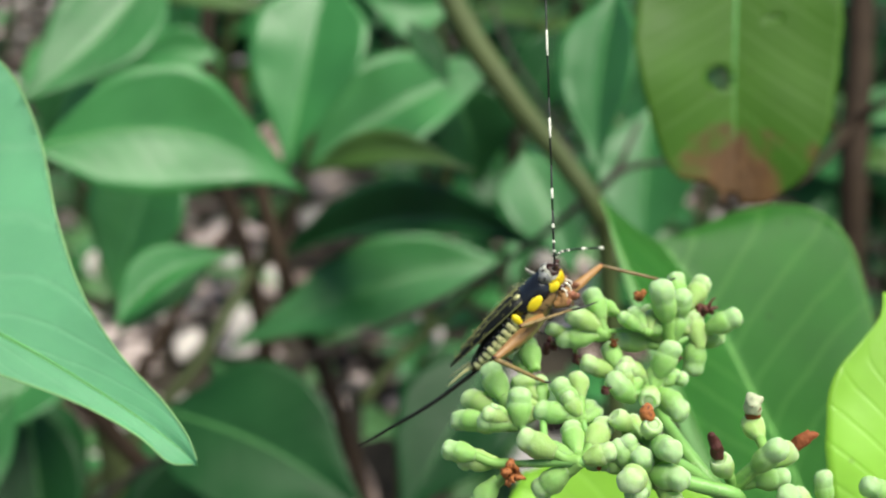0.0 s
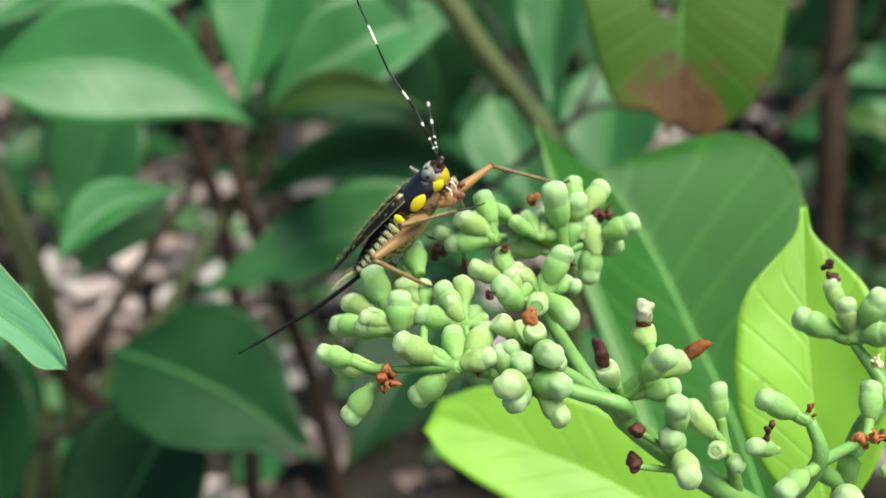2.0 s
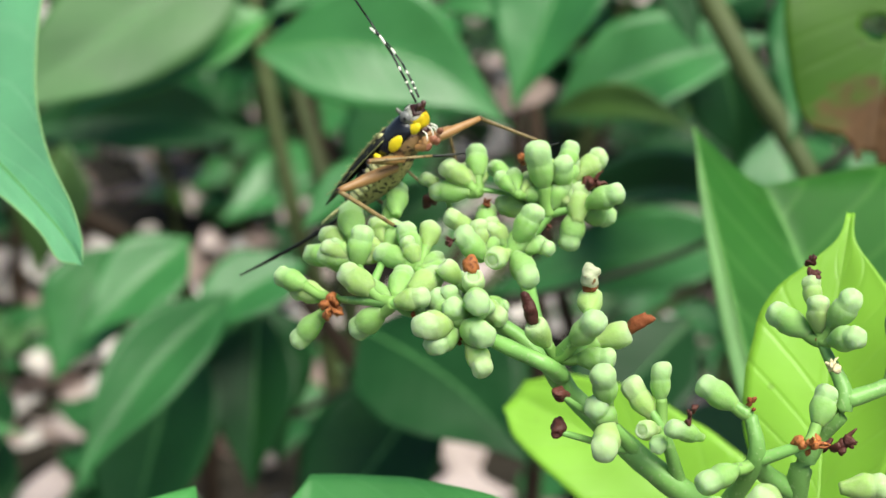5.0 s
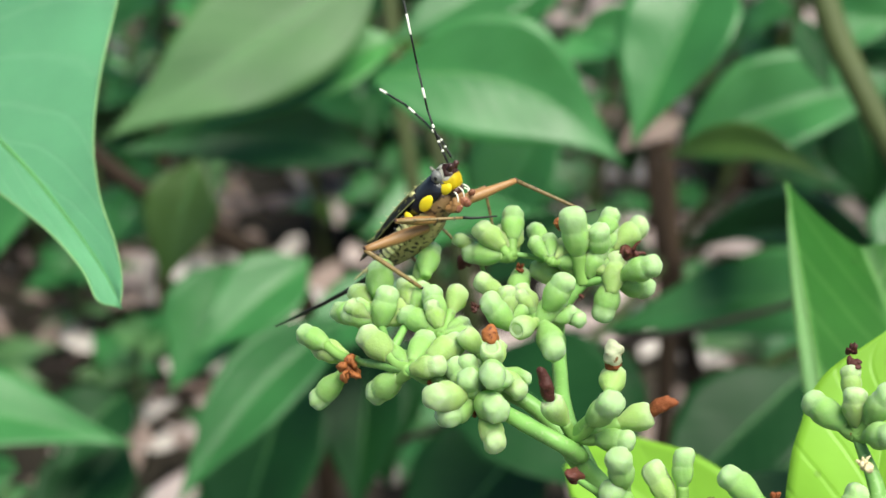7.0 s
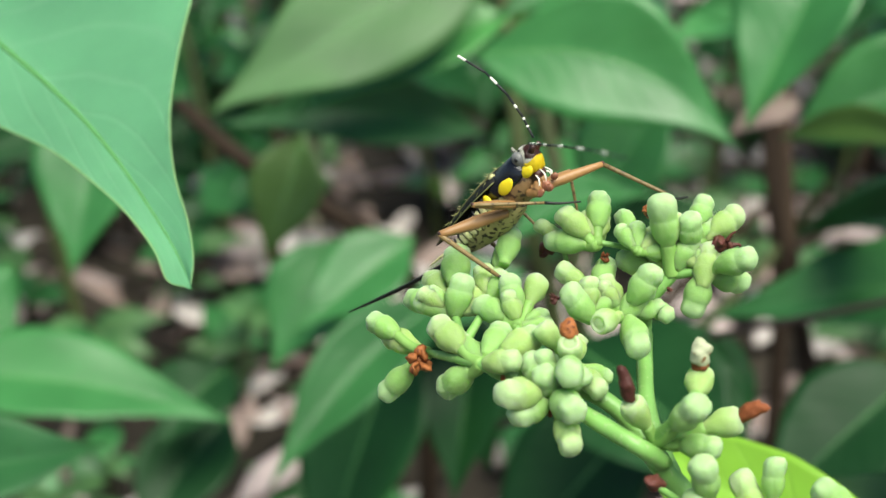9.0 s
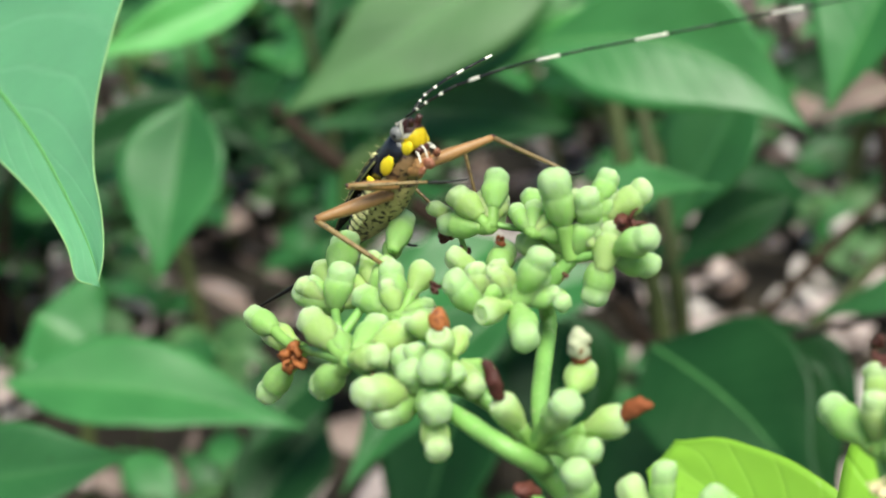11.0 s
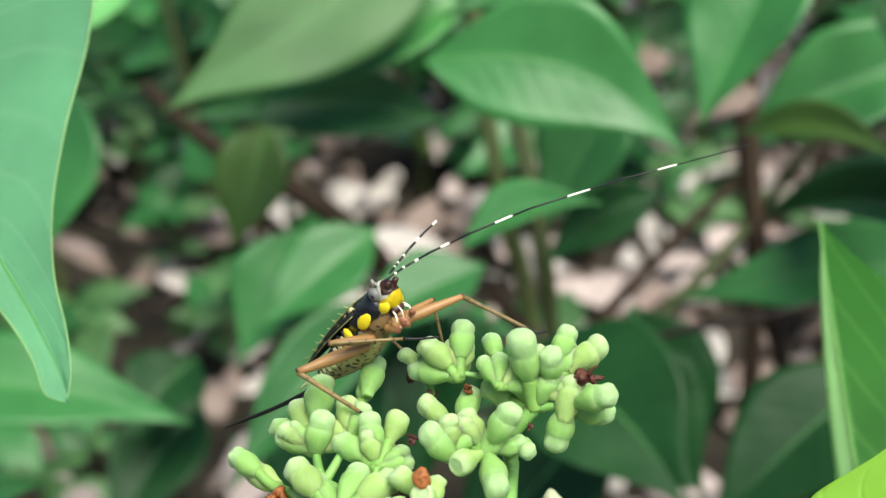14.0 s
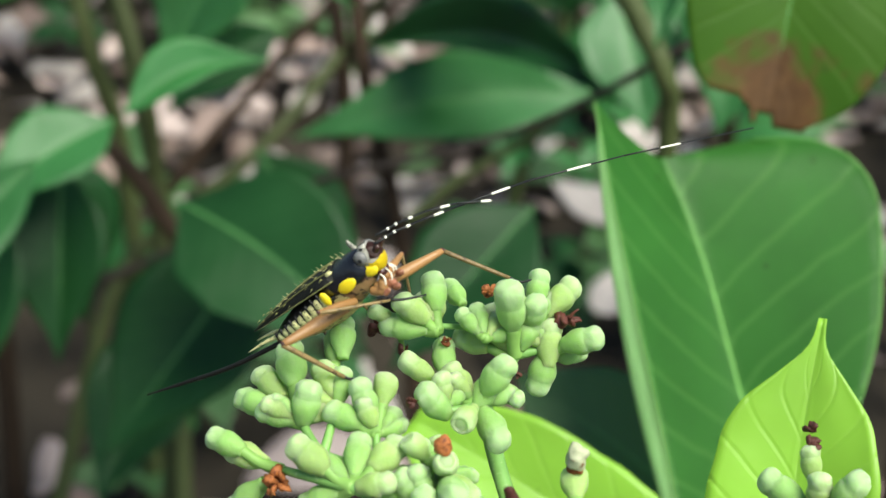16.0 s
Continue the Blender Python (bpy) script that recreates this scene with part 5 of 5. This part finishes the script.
    part("palp", pb, shell_white, INSECT, "white jointed mouth palp")
    pb = bmesh.new()
    tube(pb, [bd(0.4, -1.6, s * 0.5), bd(0.7, -2.4, s * 0.7), bd(0.1, -3.4, s * 0.75)], [0.00008, 0.0001, 0.00006], 8, 2)
    part("palp", pb, shell_white, INSECT, "white jointed mouth palp")
    cb = bmesh.new()
    tube(cb, [bd(-17.8, -2.2, s * 0.6), bd(-20, -1.9, s * 1.0), bd(-22.6, -1.9, s * 1.3)], [0.00032, 0.0002, 0.00006], 8, 4)
    part("cercus", cb, shell_cream, INSECT, "thin pale tail feeler")
    sb = bmesh.new()
    tube(sb, [bd(0.9, 0.75, s * 0.55), bd(1.7, 1.1, s * 0.7)], [0.00042, 0.00034], 10, 3)
    part("antenna_base", sb, shell_brown, INSECT)
ball("head", -0.35, 0.15, 0, (1.5, 1.45, 1.8), shell_grey, "grey and black marbled head", 0.05)


def patch(name, rows, inflate, material, label):
    """A plate on the head's surface: rows of an angle from the front downwards and its half width, in degrees."""
    bm = bmesh.new()
    line = smooth_path([(u, w, 0) for u, w in rows], 4)
    grid = []
    for i, q in enumerate(line):
        row = []
        for j in range(15):
            u, v = radians(q.x), radians(q.y * (j / 7 - 1))
            u += 0.1 * noise.noise(Vector((j * 0.5, i * 0.3, inflate * 40)))
            k = inflate - 0.03 * (abs(j / 7 - 1) ** 3)
            row.append(bm.verts.new(bd(-0.35 + 1.5 * k * math.cos(v) * math.cos(u), 0.15 - 1.8 * k * math.cos(v) * math.sin(u), 1.45 * k * math.sin(v))))
        grid.append(row)
    for p, q in zip(grid, grid[1:]):
        for j in range(14):
            bm.faces.new((p[j], p[j + 1], q[j + 1], q[j]))
    bmesh.ops.solidify(bm, geom=bm.faces[:], thickness=0.0001)
    return part(name, bm, material, INSECT, label)


patch("face", [(4, 34), (16, 60), (34, 84), (56, 98), (78, 98), (95, 80), (108, 50)], 1.06, shell_yellow, "bright yellow face")
patch("brow", [(-70, 14), (-52, 44), (-34, 62), (-14, 64), (4, 46)], 1.05, shell_brown, "dark brown brow")
patch("crown", [(-160, 14), (-130, 30), (-100, 40), (-75, 36), (-62, 14)], 1.07, shell_marble, "whitish speckled crown of the head")
ball("mouth", -0.35, -1.75, 0, (0.7, 0.95, 0.75), shell_brown, "dark brown mouthparts", 0.3)
ball("jaw", -0.5, -2.5, 0, (0.55, 0.7, 0.5), leg_tan, "pale jaw", 0.3)


def limb(name, points, radii, material, parent=INSECT, label=""):
    bm = bmesh.new()
    tube(bm, [mm(*p) for p in points], [r * 0.001 for r in radii], 10, 5, 0.1)
    return part(name, bm, material, parent, label)


def leg(joints, foot, thick, label):
    """Thigh, shin and clawed foot through the joints hip, knee, ankle."""
    h, k, t = joints
    mid = [(a * 0.55 + b * 0.45) for a, b in zip(h, k)]
    thigh = limb("thigh", [h, mid, k], [thick * 0.85, thick, thick * 0.5], leg_tan, label=label)
    limb("knee", [k, [a + 0.12 for a in k]], [thick * 0.55, thick * 0.45], shell_brown, thigh)
    shin = limb("shin", [k, t], [thick * 0.4, thick * 0.3], shin_olive)
    for i in range(5):
        w = 0.25 + 0.15 * i
        p = [a + (b - a) * w for a, b in zip(k, t)]
        limb("spine", [p, [p[0] + 0.25, p[1] - 0.25, p[2] - 0.35]], [0.05, 0.01], shell_brown, shin)
    f = limb("foot", [t, *foot], [0.2, 0.16, 0.1, 0.06][:1 + len(foot)], shell_black, label="dark clawed foot")
    return thigh


def hip(a, d, l):
    return tuple((bd(a, d, l) - HEAD) * 1000)


leg((hip(-1.9, -2.9, 1.1), (8.1, 3.6, -1.5), (15.8, 1.5, -4.0)), ((17.0, 1.4, -4.5), (18.4, 1.4, -4.2)), 0.72, "tan front leg")
leg((hip(-5.0, -2.9, 1.7), (-6.5, -2.9, -5.5), (1.8, -0.6, -5.4)), ((3.6, -0.4, -5.4), (6.0, 0.1, -5.2)), 0.6, "tan middle leg")
leg((hip(-6.6, -3.0, 1.7), (-10.3, -3.1, -9.4), (-3.2, -2.8, -14.2)), ((-2.4, -2.8, -14.5), (-1.4, -2.8, -14.5)), 0.85, "tan hind leg")
leg((hip(-1.9, -2.9, -1.1), (4.0, 6.6, -3.6), (5.4, 6.0, -9.5)), ((6.2, 5.8, -10.0), (7.0, 5.6, -10.0)), 0.55, "tan front leg")
leg((hip(-5.0, -2.9, -1.7), (-4.0, 9.0, -8.0), (0.6, 8.0, -12.0)), ((1.6, 8.0, -12.4), (2.4, 8.0, -12.4)), 0.55, "tan middle leg")
leg((hip(-6.6, -3.0, -1.7), (-8.0, 9.4, -12.5), (-4.0, 8.0, -15.5)), ((-3.2, 8.0, -16.0), (-2.4, 8.0, -16.0)), 0.8, "tan hind leg")
limb("coxa", [hip(-0.6, -2.6, 0.9), hip(-1.4, -3.4, 1.2), hip(-2.6, -2.9, 1.2)], [0.55, 0.7, 0.5], leg_tan, label="reddish hip joint")
for a, d, l, r in ((-0.2, -3.3, 0.6, 0.75), (0.4, -3.9, 1.0, 0.6), (-0.9, -3.8, 1.4, 0.65), (0.9, -3.2, -0.3, 0.55)):
    ball("mouth_joint", a, d, l, (r * 1.05, r * 0.6, r * 0.7), joint_red, "reddish brown lobes below the mouth", 0.7)
limb("neck_spur", [hip(-2.4, 1.5, -1.2), hip(-2.7, 2.5, -1.3), hip(-2.7, 2.9, -1.4)], [0.34, 0.25, 0.16], shell_grey, label="short pale spur behind the head")
limb("ovipositor", [hip(-17.2, -3.3, 0), (-15.0, 8.4, -20.0), (-20.0, 10.8, -23.7), (-25.3, 13.3, -27.4)], [0.34, 0.29, 0.26, 0.1], wing_black, label="long black egg-laying blade")
patch("head_stripe", [(-158, 3), (-130, 6), (-100, 7), (-70, 5)], 1.1, shell_black, "black head stripe")

# ---- antennae: banded feelers in rigid lengths ----
def feeler(lengths, bands):
    made, start = [], 0.0
    for n in lengths:
        r0, r1 = [0.00015 * (1 - (s / 62.0) * 0.5) for s in (start, start + n)]
        bm = bmesh.new()
        tube(bm, [(0, 0, 0), (0, 0, n * 0.001)], [r0, r1], 8, 1)
        ob = part("antenna", bm, shell_black, None, "long black feeler with white bands")
        ob.parent = INSECT
        for c, w in bands:
            if start <= c < start + n:
                bb = bmesh.new()
                a, e = max(c - w / 2, start) - start, min(c + w / 2, start + n) - start
                tube(bb, [(0, 0, a * 0.001), (0, 0, (a + e) / 2 * 0.001), (0, 0, e * 0.001)], [r0 * 1.1, r0 * 1.2, r0 * 1.1], 8, 2)
                band = part("band", bb, shell_white, None, "white band")
                band.parent = ob
        made.append(ob)
        start += n
    return made


def aim(p, q):
    """A pose at p in mm whose z points to q."""
    a, b = Vector(p) * 0.001, Vector(q) * 0.001
    return Matrix.Translation(a) @ (b - a).to_track_quat("Z", "Y").to_matrix().to_4x4()


LONG, SHORT = feeler((3.0, 4.0, 6.0, 9.0, 14.0, 20.0), ((1.6, 0.25), (2.9, 0.3), (4.9, 0.5), (9.2, 1.3), (18.0, 2.6), (29.3, 3.4), (43.0, 3.0))), feeler((3.0, 3.5, 4.0, 4.2), ((1.6, 0.25), (2.7, 0.3), (4.6, 0.5), (9.0, 1.2), (14.1, 1.2)))  # one feeler is broken off


def sweep(pieces, rows):
    """Key each length of a feeler: rows of a time and its joints in mm; in between, the lengths swing and stay joined."""
    dense = []
    for (t0, j0), (t1, j1) in zip(rows, rows[1:]):
        n = max(1, round((t1 - t0) / 0.1))
        for i in range(n):
            f = i / n
            chain = [Vector(j0[0]).lerp(Vector(j1[0]), f)]
            for k in range(len(pieces)):
                a, b = Vector(j0[k + 1]) - Vector(j0[k]), Vector(j1[k + 1]) - Vector(j1[k])
                turn = a.rotation_difference(b)
                step = Matrix.Rotation(turn.angle * f, 3, turn.axis) @ a
                chain.append(chain[-1] + step.normalized() * (a.length + (b.length - a.length) * f))
            dense.append((t0 + (t1 - t0) * f, chain))
    dense.append((rows[-1][0], [Vector(q) for q in rows[-1][1]]))
    for k, ob in enumerate(pieces):
        walk(ob, [(t, aim(j[k], j[k + 1])) for t, j in dense])


def motions():
    sweep(LONG, [
        (0, ((-0.33, 0.01, 1.55), (-0.11, 0.80, 4.49), (0.34, 2.15, 8.22), (1.03, 4.18, 13.83), (2.05, 7.22, 22.24), (3.64, 11.94, 35.32), (5.91, 18.70, 54.01))),
        (0.5, ((-0.33, 0.01, 1.55), (0.03, 1.19, 4.30), (0.41, 2.57, 8.04), (1.15, 4.58, 13.64), (2.29, 7.59, 22.05), (4.13, 12.24, 35.13), (6.76, 18.88, 53.80))),
        (1, ((-0.33, 0.01, 1.55), (-0.26, 0.90, 4.41), (-0.05, 2.35, 8.13), (0.26, 4.52, 13.71), (0.71, 7.79, 22.09), (1.43, 12.87, 35.11), (2.45, 20.13, 53.72))),
        (1.5, ((-0.33, 0.01, 1.55), (-1.61, 1.55, 3.82), (-3.27, 3.43, 6.93), (-5.33, 6.20, 11.84), (-8.32, 10.35, 19.25), (-12.40, 16.70, 31.03), (-18.23, 25.79, 47.87))),
        (2, ((-0.33, 0.01, 1.55), (-0.96, 1.55, 4.08), (-2.15, 3.35, 7.41), (-4.69, 6.15, 12.03), (-7.03, 10.19, 19.73), (-9.95, 16.35, 31.95), (-14.14, 25.14, 49.42))),
        (2.5, ((-0.33, 0.01, 1.55), (-0.82, 1.48, 4.16), (-1.71, 3.19, 7.64), (-3.75, 5.86, 12.59), (-5.96, 9.77, 20.39), (-8.71, 15.75, 32.75), (-12.64, 24.29, 50.40))),
        (3.2, ((-0.33, 0.01, 1.55), (-1.10, 1.04, 4.23), (-2.24, 2.68, 7.69), (-3.81, 5.13, 12.93), (-5.66, 8.76, 20.95), (-8.42, 14.39, 33.47), (-12.36, 22.44, 51.35))),
        (5.3, ((-0.33, 0.01, 1.55), (-1.68, 0.90, 4.02), (-3.63, 2.09, 7.31), (-7.24, 3.72, 11.80), (-12.84, 6.13, 18.43), (-21.54, 9.87, 28.73), (-33.98, 15.22, 43.45))),
        (6, ((-0.33, 0.01, 1.55), (-1.14, 0.75, 4.36), (-2.39, 1.98, 7.96), (-4.01, 3.86, 13.42), (-5.47, 6.80, 21.79), (-7.44, 11.40, 34.86), (-10.24, 17.99, 53.54))),
        (6.5, ((-0.33, 0.01, 1.55), (-1.63, 0.59, 4.17), (-3.38, 1.69, 7.60), (-5.09, 3.51, 13.03), (-7.33, 6.30, 21.29), (-10.81, 10.65, 34.13), (-15.79, 16.86, 52.48))),
        (7, ((-0.33, 0.01, 1.55), (-1.68, 1.06, 4.05), (-3.15, 2.20, 7.57), (-4.77, 4.03, 13.05), (-7.02, 6.80, 21.31), (-10.16, 11.16, 34.24), (-14.65, 17.40, 52.70))),
        (8, ((-0.33, 0.01, 1.55), (-1.47, 1.07, 4.17), (-2.97, 2.18, 7.71), (-4.83, 3.93, 13.13), (-7.03, 6.66, 21.42), (-10.34, 10.94, 34.33), (-15.08, 17.05, 52.77))),
        (8.5, ((-0.33, 0.01, 1.55), (-1.56, 0.83, 4.16), (-3.07, 1.93, 7.69), (-4.79, 3.72, 13.15), (-7.07, 6.47, 21.41), (-10.62, 10.74, 34.26), (-15.68, 16.85, 52.62))),
        (9, ((-0.33, 0.01, 1.55), (0.57, -2.81, 2.40), (1.77, -6.47, 3.47), (3.51, -11.98, 5.08), (5.96, -20.28, 7.57), (9.42, -33.34, 11.24), (13.56, -52.20, 16.44))),
        (9.3, ((-0.33, 0.01, 1.55), (0.67, -2.62, 2.52), (1.99, -6.18, 3.79), (3.92, -11.55, 5.67), (6.67, -19.66, 8.42), (10.64, -32.43, 12.57), (15.58, -50.93, 18.32))),
        (9.5, ((-0.33, 0.01, 1.55), (0.73, -2.66, 2.53), (2.13, -6.16, 3.85), (4.17, -11.45, 5.82), (7.09, -19.45, 8.73), (11.30, -32.05, 13.15), (16.75, -50.39, 18.95))),
        (9.7, ((-0.33, 0.01, 1.55), (0.87, -2.86, 2.42), (2.36, -6.40, 3.53), (4.54, -11.74, 5.17), (7.76, -19.94, 7.04), (12.33, -32.86, 9.88), (18.07, -51.58, 13.94))),
        (11.8, ((-0.33, 0.01, 1.55), (1.78, 1.49, 3.11), (4.97, 3.16, 4.80), (10.26, 5.47, 6.41), (18.46, 8.74, 8.10), (31.38, 13.69, 10.27), (49.82, 20.77, 13.39))),
        (12, ((-0.33, 0.01, 1.55), (1.34, 2.31, 2.06), (3.74, 5.50, 2.30), (7.56, 10.12, 2.26), (13.64, 16.70, 1.47), (23.40, 26.63, 0.01), (37.76, 40.41, -1.91))),
        (12.5, ((-0.33, 0.01, 1.55), (0.08, 2.54, 3.10), (2.19, 5.78, 4.01), (5.44, 10.68, 5.22), (10.55, 17.90, 6.85), (19.07, 28.80, 8.94), (32.92, 43.15, 9.42))),
        (13, ((-0.33, 0.01, 1.55), (1.06, 2.61, 2.29), (3.16, 5.87, 3.24), (6.65, 10.63, 4.28), (12.40, 17.48, 5.23), (21.96, 27.67, 5.94), (36.26, 41.64, 6.53))),
        (14, ((-0.33, 0.01, 1.55), (1.49, 2.07, 2.42), (4.04, 5.04, 3.20), (8.11, 9.35, 4.10), (14.49, 15.60, 5.17), (25.00, 24.80, 6.11), (40.60, 37.27, 6.98))),
        (14.5, ((-0.33, 0.01, 1.55), (1.63, 2.07, 2.27), (4.28, 4.93, 3.16), (8.52, 9.03, 4.19), (15.23, 14.91, 5.37), (26.21, 23.49, 6.55), (42.66, 34.83, 7.34))),
        (15.3, ((-0.33, 0.01, 1.55), (1.61, 2.35, 2.39), (4.51, 4.90, 3.28), (9.35, 8.37, 4.06), (16.83, 13.27, 4.94), (29.02, 20.12, 5.51), (47.01, 28.86, 5.50))),
        (16, ((-0.33, 0.01, 1.55), (2.05, 1.51, 2.24), (5.52, 3.43, 2.68), (10.82, 6.18, 3.23), (18.88, 10.10, 4.03), (31.82, 15.38, 4.64), (50.67, 22.05, 5.22))),
    ])
    sweep(SHORT, [
        (0, ((-0.01, 1.30, 1.95), (2.17, 3.17, 1.68), (4.87, 5.24, 0.86), (7.98, 7.49, -0.27), (11.26, 9.80, -1.54))),
        (0.5, ((-0.01, 1.30, 1.95), (2.04, 3.07, 1.68), (4.70, 5.16, 0.77), (7.76, 7.41, -0.48), (10.98, 9.72, -1.85))),
        (1, ((-0.01, 1.30, 1.95), (0.99, 4.05, 2.17), (2.19, 7.33, 2.41), (3.56, 11.07, 2.74), (5.00, 15.00, 3.14))),
        (1.5, ((-0.01, 1.30, 1.95), (1.05, 4.33, 2.39), (2.16, 7.58, 3.08), (3.51, 11.25, 3.91), (4.91, 15.10, 4.84))),
        (2, ((-0.01, 1.30, 1.95), (0.65, 3.96, 2.45), (1.48, 7.32, 3.01), (2.40, 11.15, 3.69), (3.36, 15.16, 4.45))),
        (2.5, ((-0.01, 1.30, 1.95), (0.52, 3.99, 2.16), (1.18, 7.43, 2.36), (1.92, 11.35, 2.64), (2.69, 15.46, 2.98))),
        (3.2, ((-0.01, 1.30, 1.95), (0.00, 4.13, 2.89), (0.04, 7.46, 3.98), (-0.04, 11.25, 5.23), (-0.18, 15.23, 6.57))),
        (5.3, ((-0.01, 1.30, 1.95), (-1.05, 3.74, 3.54), (-2.52, 6.35, 5.33), (-4.58, 9.20, 7.18), (-7.35, 11.98, 8.67))),
        (5.8, ((-0.01, 1.30, 1.95), (-1.38, 2.83, 4.06), (-3.70, 4.57, 5.98), (-6.75, 6.41, 7.79), (-10.06, 8.28, 9.56))),
        (6.5, ((-0.01, 1.30, 1.95), (-1.19, 3.28, 3.84), (-2.96, 5.52, 5.81), (-5.53, 7.89, 7.74), (-8.72, 10.13, 9.31))),
        (7, ((-0.01, 1.30, 1.95), (-1.50, 3.06, 3.68), (-3.80, 5.11, 5.32), (-6.67, 7.32, 6.96), (-10.09, 9.40, 8.23))),
        (7.5, ((-0.01, 1.30, 1.95), (-1.49, 3.34, 3.66), (-3.65, 5.40, 5.41), (-6.54, 7.59, 7.09), (-9.85, 9.73, 8.56))),
        (8, ((-0.01, 1.30, 1.95), (-1.69, 2.98, 3.63), (-3.95, 5.01, 5.33), (-6.81, 7.20, 7.05), (-10.33, 9.15, 8.23))),
        (8.5, ((-0.01, 1.30, 1.95), (-1.41, 3.74, 3.37), (-3.64, 6.05, 4.72), (-6.57, 8.45, 5.92), (-9.92, 10.80, 6.87))),
        (9, ((-0.01, 1.30, 1.95), (-1.52, 3.06, 3.89), (-3.67, 4.79, 6.01), (-6.56, 6.54, 8.11), (-10.20, 7.98, 9.64))),
        (9.5, ((-0.01, 1.30, 1.95), (-1.67, 2.15, 4.36), (-3.94, 2.69, 6.89), (-7.16, 2.96, 9.24), (-10.90, 2.96, 11.16))),
        (9.6, ((-0.01, 1.30, 1.95), (-0.51, 4.06, 2.46), (-0.48, 7.44, 2.93), (0.92, 11.07, 2.67), (2.56, 14.82, 1.72))),
        (9.7, ((-0.01, 1.30, 1.95), (2.17, 3.21, 2.52), (5.11, 5.08, 2.21), (8.43, 6.77, 0.88), (11.87, 8.42, -0.87))),
        (11.8, ((-0.01, 1.30, 1.95), (-0.23, 3.91, 3.22), (-0.14, 7.13, 4.57), (-0.12, 10.79, 6.19), (-0.14, 14.59, 7.97))),
        (12, ((-0.01, 1.30, 1.95), (-0.43, 4.13, 3.14), (-0.67, 7.30, 4.58), (-0.79, 10.95, 6.22), (-0.74, 14.77, 7.95))),
        (12.5, ((-0.01, 1.30, 1.95), (-0.48, 3.91, 2.82), (-0.84, 7.28, 3.67), (-1.00, 11.16, 4.60), (-1.21, 15.22, 5.67))),
        (13, ((-0.01, 1.30, 1.95), (-0.35, 4.11, 2.32), (-0.55, 7.58, 2.61), (-0.64, 11.57, 2.94), (-0.30, 15.75, 3.12))),
        (14, ((-0.01, 1.30, 1.95), (0.46, 4.26, 2.12), (1.06, 7.70, 2.36), (1.88, 11.60, 2.60), (2.94, 15.66, 2.79))),
        (14.5, ((-0.01, 1.30, 1.95), (0.89, 4.26, 2.41), (2.08, 7.50, 2.95), (3.73, 11.10, 3.38), (5.87, 14.72, 3.50))),
        (15, ((-0.01, 1.30, 1.95), (1.25, 3.84, 2.29), (3.03, 6.85, 2.38), (5.28, 10.14, 2.28), (7.91, 13.39, 1.88))),
        (16, ((-0.01, 1.30, 1.95), (2.57, 2.62, 2.72), (5.74, 3.89, 3.45), (9.52, 5.02, 3.87), (13.64, 5.81, 3.76))),
    ])


motions()
